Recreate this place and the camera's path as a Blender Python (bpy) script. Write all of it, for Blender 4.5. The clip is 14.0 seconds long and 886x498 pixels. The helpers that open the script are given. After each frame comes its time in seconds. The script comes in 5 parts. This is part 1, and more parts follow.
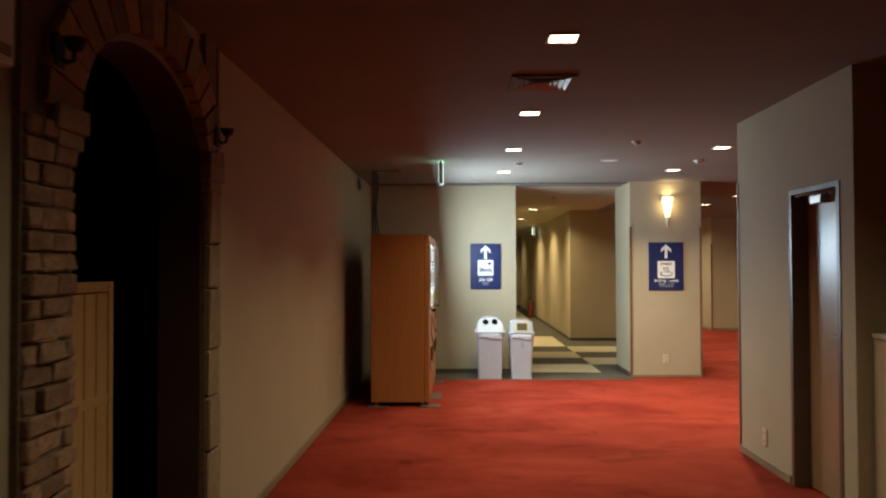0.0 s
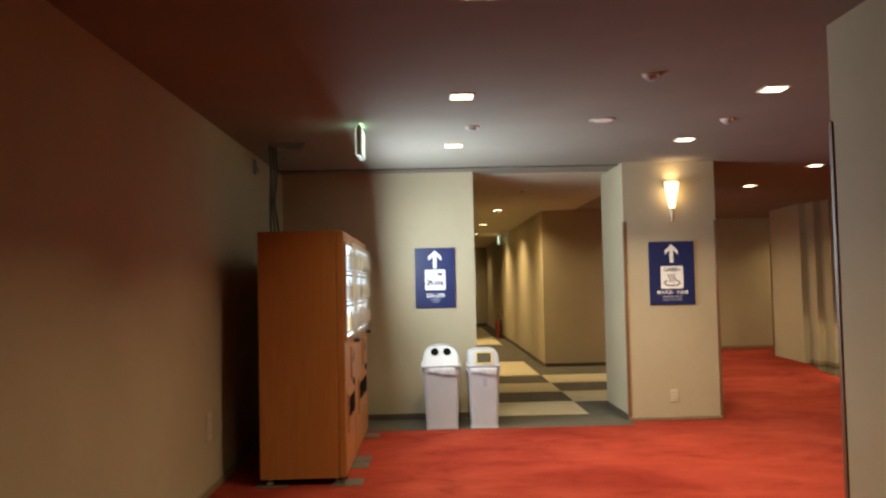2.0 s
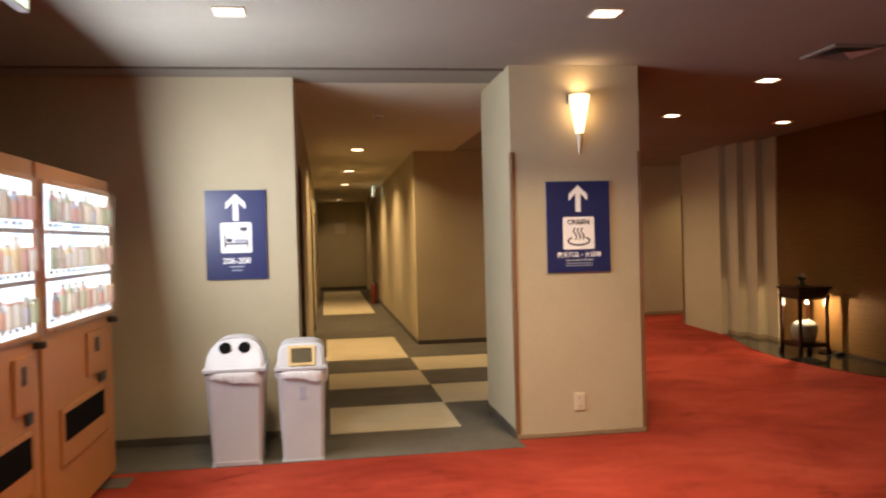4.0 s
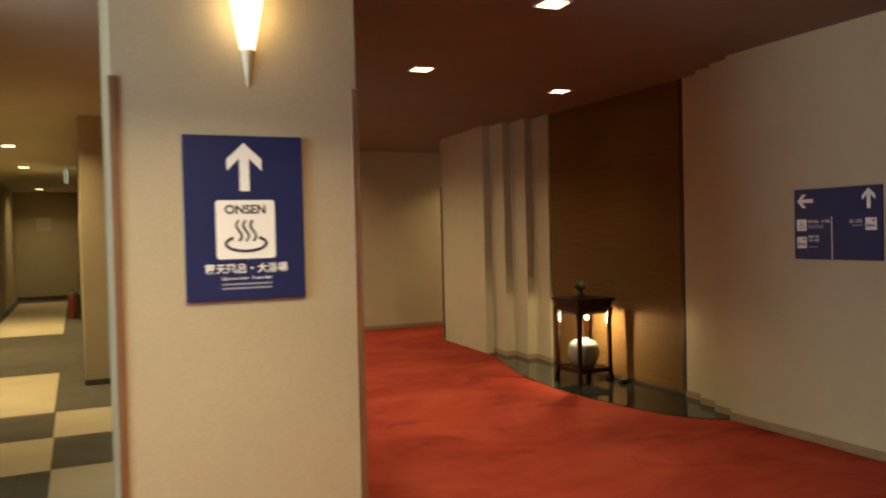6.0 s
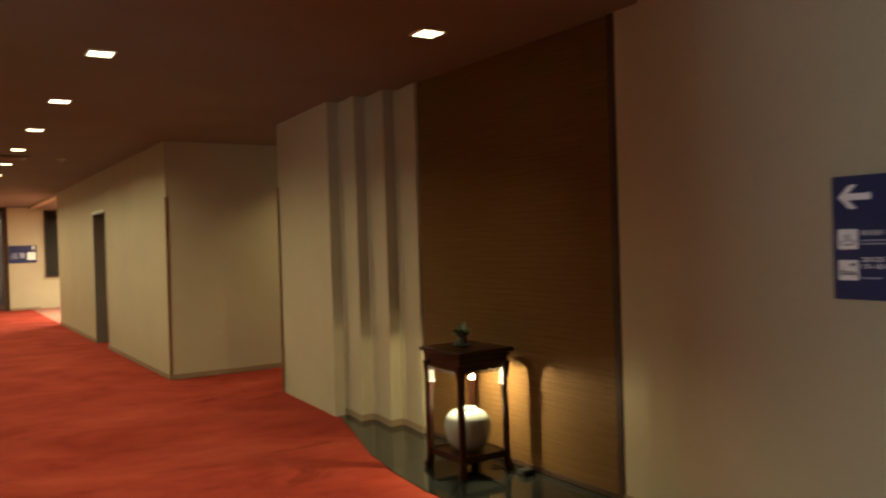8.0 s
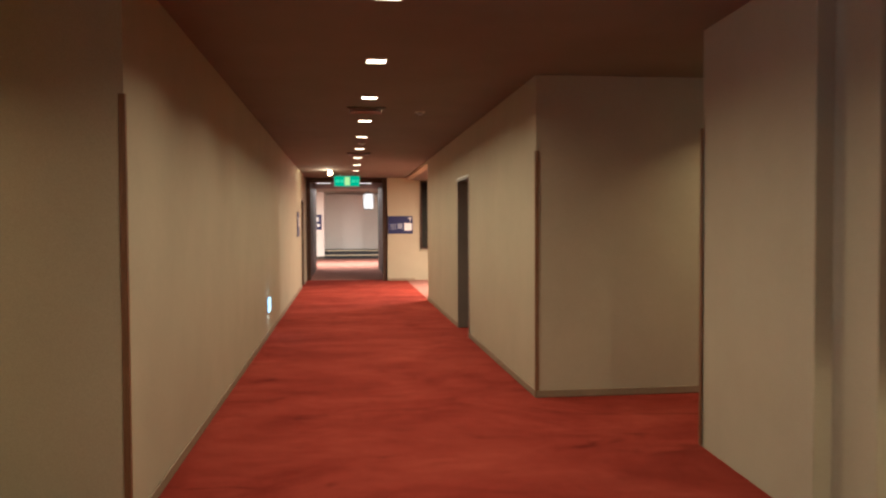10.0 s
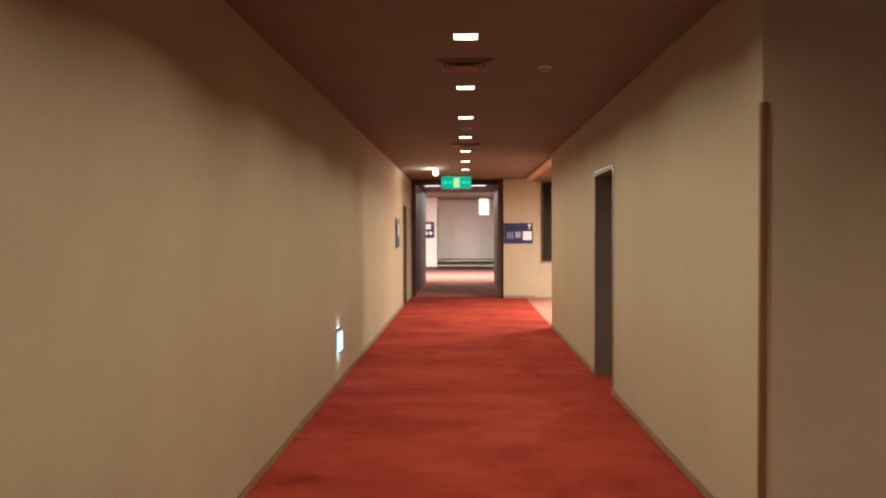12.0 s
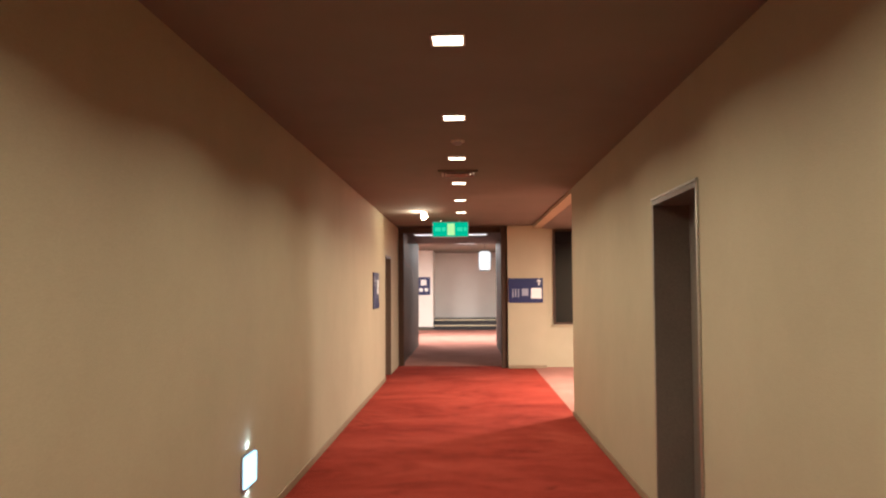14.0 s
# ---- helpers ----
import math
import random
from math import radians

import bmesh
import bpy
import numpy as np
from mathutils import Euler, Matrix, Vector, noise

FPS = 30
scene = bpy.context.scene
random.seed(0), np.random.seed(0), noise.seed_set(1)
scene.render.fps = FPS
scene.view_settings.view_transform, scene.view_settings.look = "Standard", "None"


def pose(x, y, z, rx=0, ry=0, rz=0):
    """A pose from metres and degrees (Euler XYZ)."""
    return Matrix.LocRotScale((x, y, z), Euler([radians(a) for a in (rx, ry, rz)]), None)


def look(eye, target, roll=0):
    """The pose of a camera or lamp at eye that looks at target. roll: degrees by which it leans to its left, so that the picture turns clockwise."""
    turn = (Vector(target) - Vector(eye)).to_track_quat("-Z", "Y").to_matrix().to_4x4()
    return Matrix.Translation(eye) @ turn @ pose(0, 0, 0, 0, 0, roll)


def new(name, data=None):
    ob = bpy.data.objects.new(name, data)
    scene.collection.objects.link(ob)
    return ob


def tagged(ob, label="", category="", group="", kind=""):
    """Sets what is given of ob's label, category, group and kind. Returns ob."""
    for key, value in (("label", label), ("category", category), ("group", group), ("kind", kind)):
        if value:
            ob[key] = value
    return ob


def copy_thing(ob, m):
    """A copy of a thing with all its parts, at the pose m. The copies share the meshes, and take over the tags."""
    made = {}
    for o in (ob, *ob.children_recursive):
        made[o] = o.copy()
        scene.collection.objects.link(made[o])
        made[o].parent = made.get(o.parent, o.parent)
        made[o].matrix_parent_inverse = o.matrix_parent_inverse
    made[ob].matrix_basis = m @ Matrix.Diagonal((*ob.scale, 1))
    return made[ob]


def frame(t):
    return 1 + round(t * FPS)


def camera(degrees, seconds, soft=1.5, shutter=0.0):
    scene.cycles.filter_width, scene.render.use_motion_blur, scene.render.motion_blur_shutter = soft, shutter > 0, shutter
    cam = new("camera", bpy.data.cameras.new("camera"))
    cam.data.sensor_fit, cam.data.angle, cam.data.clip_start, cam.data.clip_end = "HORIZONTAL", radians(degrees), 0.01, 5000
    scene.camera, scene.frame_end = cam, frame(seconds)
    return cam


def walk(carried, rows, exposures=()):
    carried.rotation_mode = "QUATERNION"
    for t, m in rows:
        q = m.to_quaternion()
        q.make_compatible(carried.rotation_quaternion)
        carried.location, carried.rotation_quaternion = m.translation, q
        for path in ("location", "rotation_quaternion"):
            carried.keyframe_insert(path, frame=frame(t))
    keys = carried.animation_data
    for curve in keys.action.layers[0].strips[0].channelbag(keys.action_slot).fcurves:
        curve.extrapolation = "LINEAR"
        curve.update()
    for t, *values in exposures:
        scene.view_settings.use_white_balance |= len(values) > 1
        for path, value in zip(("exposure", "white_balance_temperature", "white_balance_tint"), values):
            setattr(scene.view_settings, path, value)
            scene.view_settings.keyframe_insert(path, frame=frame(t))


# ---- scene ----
cam = camera(58.2, 14.0, soft=2.1, shutter=0.4)

PATH = [
    (0, (-0.073, -0.221, 1.449), (-0.119, 1.778, 1.496), -0.2),
    (0.5, (-0.007, 0.414, 1.444), (-0.056, 2.412, 1.52), -0.9),
    (1, (0.1, 1.051, 1.438), (0.095, 3.048, 1.544), -1.1),
    (1.5, (0.113, 1.721, 1.42), (0.12, 3.718, 1.54), -1.3),
    (2, (0.207, 2.41, 1.395), (0.241, 4.408, 1.484), -1.3),
    (2.2, (0.278, 2.653, 1.413), (0.354, 4.652, 1.423), -1.4),
    (4.3, (1.006, 5.358, 1.389), (1.406, 7.318, 1.365), -1.4),
    (4.5, (1.099, 5.591, 1.409), (1.595, 7.529, 1.395), -1.3),
    (5, (1.363, 6.187, 1.405), (2.034, 8.071, 1.403), -1.4),
    (5.5, (1.671, 6.715, 1.384), (2.478, 8.544, 1.355), -1.4),
    (6, (2.029, 7.221, 1.383), (2.864, 9.038, 1.342), -1.4),
    (6.5, (2.438, 7.773, 1.38), (3.44, 9.504, 1.37), -1.3),
    (7, (2.774, 8.272, 1.402), (3.892, 9.931, 1.422), -1.5),
    (7.5, (3.164, 8.784, 1.412), (4.373, 10.377, 1.422), -1.4),
    (8, (3.451, 9.261, 1.41), (4.54, 10.939, 1.391), -1.7),
    (8.5, (3.685, 9.901, 1.422), (4.567, 11.696, 1.375), -2.0),
    (9, (3.913, 10.508, 1.401), (4.507, 12.416, 1.327), -1.1),
    (9.2, (3.967, 10.777, 1.397), (4.47, 12.711, 1.318), -1.0),
    (11.3, (4.284, 13.566, 1.389), (4.316, 15.565, 1.345), 0.2),
    (11.5, (4.313, 13.841, 1.41), (4.321, 15.839, 1.313), -0.1),
    (12, (4.339, 14.581, 1.42), (4.283, 16.579, 1.379), -0.2),
    (12.5, (4.37, 15.307, 1.419), (4.362, 17.307, 1.391), -0.3),
    (13, (4.385, 16.002, 1.423), (4.34, 18.002, 1.422), -0.4),
    (13.5, (4.425, 16.673, 1.434), (4.389, 18.672, 1.487), -0.3),
    (14, (4.423, 17.373, 1.445), (4.364, 19.37, 1.544), -0.3),
]
walk(cam, [(t, look(eye, target, roll)) for t, eye, target, roll in PATH],
     [(0.0, 0.0, 6500, 4), (2.2, 0.0, 7200, 10), (4.5, 0.0, 8000, 22), (5.0, 0.05, 9300, 22), (6.0, 0.12, 7300, 4), (7.0, 0.12, 7700, -6), (8.0, -0.03, 6700, -5),
      (9.0, -0.1, 5900, 6), (11.3, -0.05, 5850, 13), (14.0, 0.05, 5800, 12)])

# ---- world and exposure ----
world = bpy.data.worlds.new("night_interior")
world.use_nodes = True
world.node_tree.nodes["Background"].inputs[0].default_value = (0.02, 0.02, 0.025, 1)
world.node_tree.nodes["Background"].inputs[1].default_value = 0.2
scene.world = world

LAMP_WARM = (1.0, 0.84, 0.58)
LAMP_GUEST = (1.0, 0.78, 0.45)
LAMP_POWER = 22.0
GUEST_POWER = 38.0
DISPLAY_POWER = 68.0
CEIL = 2.58


# ---- materials ----
def shader(name, base, rough=0.6, metal=0.0, spec=0.5):
    m = bpy.data.materials.new(name)
    m.use_nodes = True
    b = m.node_tree.nodes["Principled BSDF"]
    b.inputs["Base Color"].default_value = (*base, 1)
    b.inputs["Roughness"].default_value = rough
    b.inputs["Metallic"].default_value = metal
    b.inputs["Specular IOR Level"].default_value = spec
    return m


def link(m, a, ao, b, bi):
    m.node_tree.links.new(a.outputs[ao], b.inputs[bi])


def node(m, kind, **values):
    n = m.node_tree.nodes.new(kind)
    for k, v in values.items():
        n.inputs[k].default_value = v
    return n


def coords(m, scale=(1, 1, 1), turn=0.0, own=False):
    c = node(m, "ShaderNodeTexCoord")
    p = node(m, "ShaderNodeMapping")
    p.inputs["Scale"].default_value = scale
    p.inputs["Rotation"].default_value = (0, 0, turn)
    if own:
        link(m, c, "Object", p, "Vector")
    else:
        g = node(m, "ShaderNodeNewGeometry")
        link(m, g, "Position", p, "Vector")
    return p


def ramp(m, src, out, stops):
    r = node(m, "ShaderNodeValToRGB")
    e = r.color_ramp.elements
    while len(e) < len(stops):
        e.new(0.5)
    for el, (p, c) in zip(e, stops):
        el.position, el.color = p, (*c, 1)
    link(m, src, out, r, "Fac")
    return r


def mottled(name, c1, c2, scale=(1, 1, 1), size=4.0, fine=160.0, rough=0.7, bump=0.1, spread=(0.3, 0.7), turn=0.0,
            metal=0.0, spec=0.5, grain=0.25, own=False, detail=5.0):
    """Two tones in clouds, a fine grain over them, and relief from that grain."""
    m = shader(name, c1, rough, metal, spec)
    b = m.node_tree.nodes["Principled BSDF"]
    p = coords(m, scale, turn, own)
    big = node(m, "ShaderNodeTexNoise", Scale=size, Detail=detail, Roughness=0.6)
    link(m, p, "Vector", big, "Vector")
    col = ramp(m, big, "Fac", [(spread[0], c1), (spread[1], c2)])
    p2 = coords(m, (1, 1, 1), 0.0, own)
    small = node(m, "ShaderNodeTexNoise", Scale=fine, Detail=2.0)
    link(m, p2, "Vector", small, "Vector")
    g = ramp(m, small, "Fac", [(0.3, (1 - grain,) * 3), (0.7, (1 + grain * 0.3,) * 3)])
    mix = node(m, "ShaderNodeMix")
    mix.data_type, mix.blend_type = "RGBA", "MULTIPLY"
    mix.inputs["Factor"].default_value = 1.0
    m.node_tree.links.new(col.outputs["Color"], mix.inputs[6])
    m.node_tree.links.new(g.outputs["Color"], mix.inputs[7])
    m.node_tree.links.new(mix.outputs[2], b.inputs["Base Color"])
    bp = node(m, "ShaderNodeBump", Strength=bump, Distance=0.004)
    link(m, small, "Fac", bp, "Height")
    link(m, bp, "Normal", b, "Normal")
    return m


def wood(name, c1, c2, axis="z", rough=0.4, spec=0.5, size=3.0):
    """Grain drawn out along one axis."""
    s = {"z": (22, 22, 1.2), "x": (1.2, 22, 22), "y": (22, 1.2, 22)}[axis]
    return mottled(name, c1, c2, scale=s, size=size, fine=240, rough=rough, bump=0.06, spread=(0.32, 0.68), spec=spec, grain=0.18)


def glow(name, colour, strength):
    m = bpy.data.materials.new(name)
    m.use_nodes = True
    t = m.node_tree
    t.nodes.clear()
    e, o = t.nodes.new("ShaderNodeEmission"), t.nodes.new("ShaderNodeOutputMaterial")
    e.inputs[0].default_value, e.inputs[1].default_value = (*colour, 1), strength
    t.links.new(e.outputs[0], o.inputs[0])
    return m


def wallpaper(name, c1, c2):
    """Woven vinyl wall covering: faint vertical threads over soft clouds."""
    m = mottled(name, c1, c2, size=1.6, fine=210, rough=0.75, bump=0.12, spread=(0.25, 0.75), spec=0.3, grain=0.10)
    b = m.node_tree.nodes["Principled BSDF"]
    p = coords(m, (260, 260, 5))
    n = node(m, "ShaderNodeTexNoise", Scale=1.0, Detail=3.0)
    link(m, p, "Vector", n, "Vector")
    bp = node(m, "ShaderNodeBump", Strength=0.16, Distance=0.003)
    link(m, n, "Fac", bp, "Height")
    link(m, bp, "Normal", b, "Normal")
    return m


WALL = wallpaper("beige_wallpaper", (0.415, 0.353, 0.234), (0.465, 0.397, 0.266))
WALL_WHITE = wallpaper("white_wallpaper", (0.76, 0.72, 0.65), (0.82, 0.78, 0.71))
# dark colour stands in for shade in the bar room and arch reveal
WALL_UNLIT = mottled("unlit_room_shade", (0.05, 0.03, 0.022), (0.08, 0.05, 0.035), size=2, rough=0.9)
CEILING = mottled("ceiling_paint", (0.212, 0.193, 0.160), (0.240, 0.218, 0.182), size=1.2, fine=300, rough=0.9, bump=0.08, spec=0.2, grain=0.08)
# ceiling paint lightened in colour to stand in for strong bounced light
CEILING_LIFTED = mottled("lifted_ceiling_paint", (0.50, 0.44, 0.33), (0.55, 0.485, 0.37), size=1.2, fine=300, rough=0.9, bump=0.08, spec=0.2, grain=0.08)


def carpet_material(name, dark, mid, light):
    """Cut pile: broad worn clouds, brushed dark streaks, and a tufted grain."""
    m = shader(name, mid, 1.0, 0.0, 0.05)
    b = m.node_tree.nodes["Principled BSDF"]
    p = coords(m, (0.8, 1.1, 1), 0.5)
    big = node(m, "ShaderNodeTexNoise", Scale=1.1, Detail=7.0, Roughness=0.66, Distortion=0.6)
    link(m, p, "Vector", big, "Vector")
    col = ramp(m, big, "Fac", [(0.31, dark), (0.50, mid), (0.69, light)])
    q = coords(m, (1.2, 2.3, 1), 0.42)
    streak = node(m, "ShaderNodeTexNoise", Scale=1.25, Detail=5.0, Roughness=0.62, Distortion=1.4)
    link(m, q, "Vector", streak, "Vector")
    dim = ramp(m, streak, "Fac", [(0.29, (0.60, 0.54, 0.54)), (0.40, (0.93, 0.91, 0.91)), (0.66, (1.04, 1.04, 1.04))])
    f = coords(m)
    fine = node(m, "ShaderNodeTexNoise", Scale=300.0, Detail=2.0)
    link(m, f, "Vector", fine, "Vector")
    tuft = ramp(m, fine, "Fac", [(0.3, (0.62,) * 3), (0.7, (1.12,) * 3)])
    last = col
    for layer in (dim, tuft):
        mix = node(m, "ShaderNodeMix")
        mix.data_type, mix.blend_type = "RGBA", "MULTIPLY"
        mix.inputs["Factor"].default_value = 1.0
        m.node_tree.links.new(last.outputs[2 if last is not col else "Color"], mix.inputs[6])
        m.node_tree.links.new(layer.outputs["Color"], mix.inputs[7])
        last = mix
    m.node_tree.links.new(last.outputs[2], b.inputs["Base Color"])
    bp = node(m, "ShaderNodeBump", Strength=0.9, Distance=0.005)
    link(m, fine, "Fac", bp, "Height")
    link(m, bp, "Normal", b, "Normal")
    return m


CARPET = carpet_material("red_carpet", (0.225, 0.025, 0.015), (0.32, 0.045, 0.027), (0.395, 0.065, 0.038))
CARPET_PINK = mottled("rose_carpet", (0.36, 0.155, 0.115), (0.45, 0.205, 0.155), size=2.0, fine=330, rough=1.0, bump=0.8, spec=0.05, grain=0.35)
CARPET_GREY = mottled("grey_carpet", (0.115, 0.105, 0.085), (0.15, 0.135, 0.105), size=3.0, fine=380, rough=1.0, bump=0.8, spec=0.05, grain=0.4)
CARPET_BEIGE = mottled("beige_carpet", (0.52, 0.45, 0.30), (0.60, 0.52, 0.36), size=3.0, fine=380, rough=1.0, bump=0.8, spec=0.05, grain=0.3)
TRIM = wood("brown_wood_trim", (0.15, 0.068, 0.028), (0.23, 0.112, 0.048), rough=0.45)
SKIRT = mottled("brown_skirting", (0.24, 0.165, 0.095), (0.30, 0.21, 0.125), size=6, rough=0.6)
SKIRT_DARK = mottled("dark_skirting", (0.075, 0.058, 0.042), (0.10, 0.078, 0.055), size=6, rough=0.6)
DARK_WOOD = wood("dark_walnut", (0.035, 0.018, 0.010), (0.075, 0.038, 0.020), rough=0.62, spec=0.25)
ROSEWOOD = wood("rosewood_lacquer", (0.012, 0.004, 0.003), (0.030, 0.009, 0.005), rough=0.28, spec=0.35)
PANEL_WOOD = wood("orange_wood_veneer", (0.36, 0.145, 0.04), (0.43, 0.18, 0.055), rough=0.38)
PINE = wood("pale_pine", (0.50, 0.33, 0.13), (0.60, 0.40, 0.17), rough=0.5)
BLIND = mottled("woven_blind", (0.120, 0.062, 0.020), (0.185, 0.100, 0.034), scale=(2, 2, 160), size=1.4, fine=200, rough=0.8, bump=0.4, grain=0.3, spec=0.12)
TILE_BLACK = mottled("black_polished_stone", (0.008, 0.009, 0.008), (0.022, 0.024, 0.02), size=6, fine=60, rough=0.07, bump=0.01, spec=0.6)
DOOR_GREY = mottled("grey_brown_door", (0.17, 0.148, 0.12), (0.20, 0.172, 0.14), size=3, fine=120, rough=0.38, bump=0.03)
DOOR_TAN = wood("tan_door_veneer", (0.30, 0.20, 0.115), (0.36, 0.25, 0.15), rough=0.3, spec=0.6)
FRAME_BROWN = mottled("brown_metal_frame", (0.10, 0.07, 0.045), (0.13, 0.09, 0.06), size=5, rough=0.4)
STEEL = mottled("brushed_steel", (0.55, 0.54, 0.51), (0.65, 0.64, 0.6), scale=(4, 4, 60), size=5, rough=0.32, metal=1.0, bump=0.03)
IRON = mottled("black_iron", (0.02, 0.018, 0.016), (0.05, 0.042, 0.035), size=12, rough=0.6, metal=0.5)
PLASTIC = mottled("white_plastic", (0.38, 0.395, 0.42), (0.43, 0.44, 0.46), size=4, fine=260, rough=0.42, bump=0.03, grain=0.05)
PLASTIC_CREAM = mottled("cream_plastic", (0.72, 0.68, 0.56), (0.77, 0.73, 0.60), size=5, fine=260, rough=0.4, bump=0.02, grain=0.05)
PLASTIC_BEIGE = mottled("beige_plastic", (0.52, 0.45, 0.33), (0.57, 0.50, 0.37), size=5, fine=260, rough=0.4, bump=0.02, grain=0.05)
BAG = mottled("bin_liner", (0.46, 0.47, 0.49), (0.58, 0.59, 0.60), size=20, fine=90, rough=0.3, bump=0.6, grain=0.1)
BLACK = mottled("black_plastic", (0.010, 0.010, 0.010), (0.018, 0.018, 0.018), size=8, rough=0.45)
HOLE = mottled("bin_interior", (0.055, 0.043, 0.014), (0.075, 0.06, 0.022), size=8, rough=0.7)
FLAP_YELLOW = mottled("yellowed_plastic", (0.55, 0.40, 0.17), (0.62, 0.46, 0.21), size=9, rough=0.45, bump=0.03)
NIGHT_GLASS = shader("night_dark_glass", (0.004, 0.004, 0.005), 0.06, 0.0, 0.3)
VOID = shader("dark_inside", (0.004, 0.004, 0.004), 0.9, 0.0, 0.05)
VENT = mottled("vent_metal", (0.36, 0.35, 0.33), (0.44, 0.43, 0.40), size=7, rough=0.3, metal=0.7)
GREEN_GLASS = mottled("grey_green_glass", (0.075, 0.095, 0.075), (0.13, 0.155, 0.12), size=20, rough=0.12, spec=0.7)
NAVY = mottled("navy_sign_film", (0.011, 0.017, 0.085), (0.014, 0.022, 0.10), size=3, fine=120, rough=0.35, bump=0.01, grain=0.05)
SIGN_WHITE = shader("white_sign_film", (0.82, 0.82, 0.80), 0.45)
SIGN_GREY = shader("grey_sign_film", (0.30, 0.32, 0.40), 0.45)
SIGN_INK = shader("dark_sign_ink", (0.03, 0.03, 0.05), 0.45)
CERAMIC = mottled("celadon_ceramic", (0.25, 0.275, 0.25), (0.31, 0.33, 0.30), size=5, fine=90, rough=0.14, bump=0.02, grain=0.04)
LEAF = mottled("small_leaves", (0.10, 0.13, 0.07), (0.17, 0.20, 0.12), size=20, rough=0.5)
RED_METAL = mottled("red_enamel", (0.14, 0.02, 0.012), (0.18, 0.028, 0.016), size=6, rough=0.3)
STONE = mottled("rough_stone", (0.28, 0.21, 0.13), (0.38, 0.29, 0.19), size=9, fine=70, rough=0.9, bump=0.7)
MORTAR = mottled("mortar", (0.18, 0.135, 0.085), (0.25, 0.19, 0.125), size=12, fine=90, rough=0.95, bump=0.6)
LAMP_FACE = glow("downlight_face", (1.0, 0.84, 0.62), 9.0)
SHADE_GLOW = glow("sconce_glass", (1.0, 0.78, 0.48), 2.6)
NIGHT_GLOW = glow("bulb_glow", (1.0, 0.78, 0.45), 40.0)
FOOT_GLOW = glow("footlight_lens", (0.48, 0.80, 1.0), 2.2)
EXIT_GREEN = glow("exit_green", (0.01, 0.48, 0.25), 1.0)
EXIT_PALE = glow("exit_pale_green", (0.06, 0.70, 0.36), 1.0)
EXIT_WHITE = glow("exit_white", (0.75, 1.0, 0.80), 1.6)
EXIT_SYMBOL = glow("exit_symbol", (0.55, 0.92, 0.34), 1.0)
LANTERN = glow("lantern_paper", (1.0, 0.94, 0.86), 1.35)
PANEL_LIGHT = glow("light_panel", (1.0, 0.92, 0.84), 1.6)


def brick_material():
    m = mottled("old_brick", (0.27, 0.165, 0.095), (0.41, 0.27, 0.165), size=14, fine=70, rough=0.9, bump=0.8, grain=0.3)
    b = m.node_tree.nodes["Principled BSDF"]
    src = b.inputs["Base Color"].links[0].from_socket
    info = node(m, "ShaderNodeObjectInfo")
    h = node(m, "ShaderNodeHueSaturation")
    r = node(m, "ShaderNodeMapRange")
    r.inputs["To Min"].default_value, r.inputs["To Max"].default_value = 0.65, 1.3
    link(m, info, "Random", r, "Value")
    link(m, r, "Result", h, "Value")
    m.node_tree.links.new(src, h.inputs["Color"])
    link(m, h, "Color", b, "Base Color")
    return m


BRICK = brick_material()


def display_material():
    """Lit drinks display: shelves of pale bottles behind a bright cover."""
    m = bpy.data.materials.new("lit_display")
    m.use_nodes = True
    t = m.node_tree
    t.nodes.clear()
    o, e = t.nodes.new("ShaderNodeOutputMaterial"), t.nodes.new("ShaderNodeEmission")
    p = coords(m, (1, 13, 2.5))
    n = t.nodes.new("ShaderNodeTexNoise")
    n.inputs["Scale"].default_value = 1.6
    link(m, p, "Vector", n, "Vector")
    r = ramp(m, n, "Fac", [(0.30, (0.30, 0.48, 0.75)), (0.46, (0.62, 0.82, 0.98)), (0.62, (0.86, 0.97, 1.0)), (0.75, (0.55, 0.85, 0.72))])
    link(m, r, "Color", e, "Color")
    e.inputs["Strength"].default_value = 2.6
    link(m, e, "Emission", o, "Surface")
    return m


DISPLAY = display_material()


# ---- mesh helpers ----
def add_box(bm, x0, x1, y0, y1, z0, z1):
    vs = [bm.verts.new((x, y, z)) for x in (x0, x1) for y in (y0, y1) for z in (z0, z1)]
    for f in ((0, 1, 3, 2), (4, 6, 7, 5), (0, 4, 5, 1), (2, 3, 7, 6), (0, 2, 6, 4), (1, 5, 7, 3)):
        bm.faces.new([vs[i] for i in f])
    return vs


def box(x0, x1, y0, y1, z0, z1, bevel=0.0, segments=2):
    bm = bmesh.new()
    add_box(bm, x0, x1, y0, y1, z0, z1)
    if bevel:
        bmesh.ops.bevel(bm, geom=bm.edges[:], offset=bevel, segments=segments, affect="EDGES", profile=0.6)
    return bm


def prism(points, z0, z1):
    """A slab over a plan outline."""
    bm = bmesh.new()
    lo = [bm.verts.new((x, y, z0)) for x, y in points]
    hi = [bm.verts.new((x, y, z1)) for x, y in points]
    n = len(points)
    bm.faces.new(lo[::-1]), bm.faces.new(hi)
    for i in range(n):
        bm.faces.new((lo[i], lo[(i + 1) % n], hi[(i + 1) % n], hi[i]))
    bmesh.ops.recalc_face_normals(bm, faces=bm.faces[:])
    return bm


def profile_yz(points, x0, x1):
    """An outline in y and z, drawn out along x."""
    bm = prism(points, x0, x1)
    for v in bm.verts:
        v.co = (v.co.z, v.co.x, v.co.y)
    bmesh.ops.recalc_face_normals(bm, faces=bm.faces[:])
    return bm


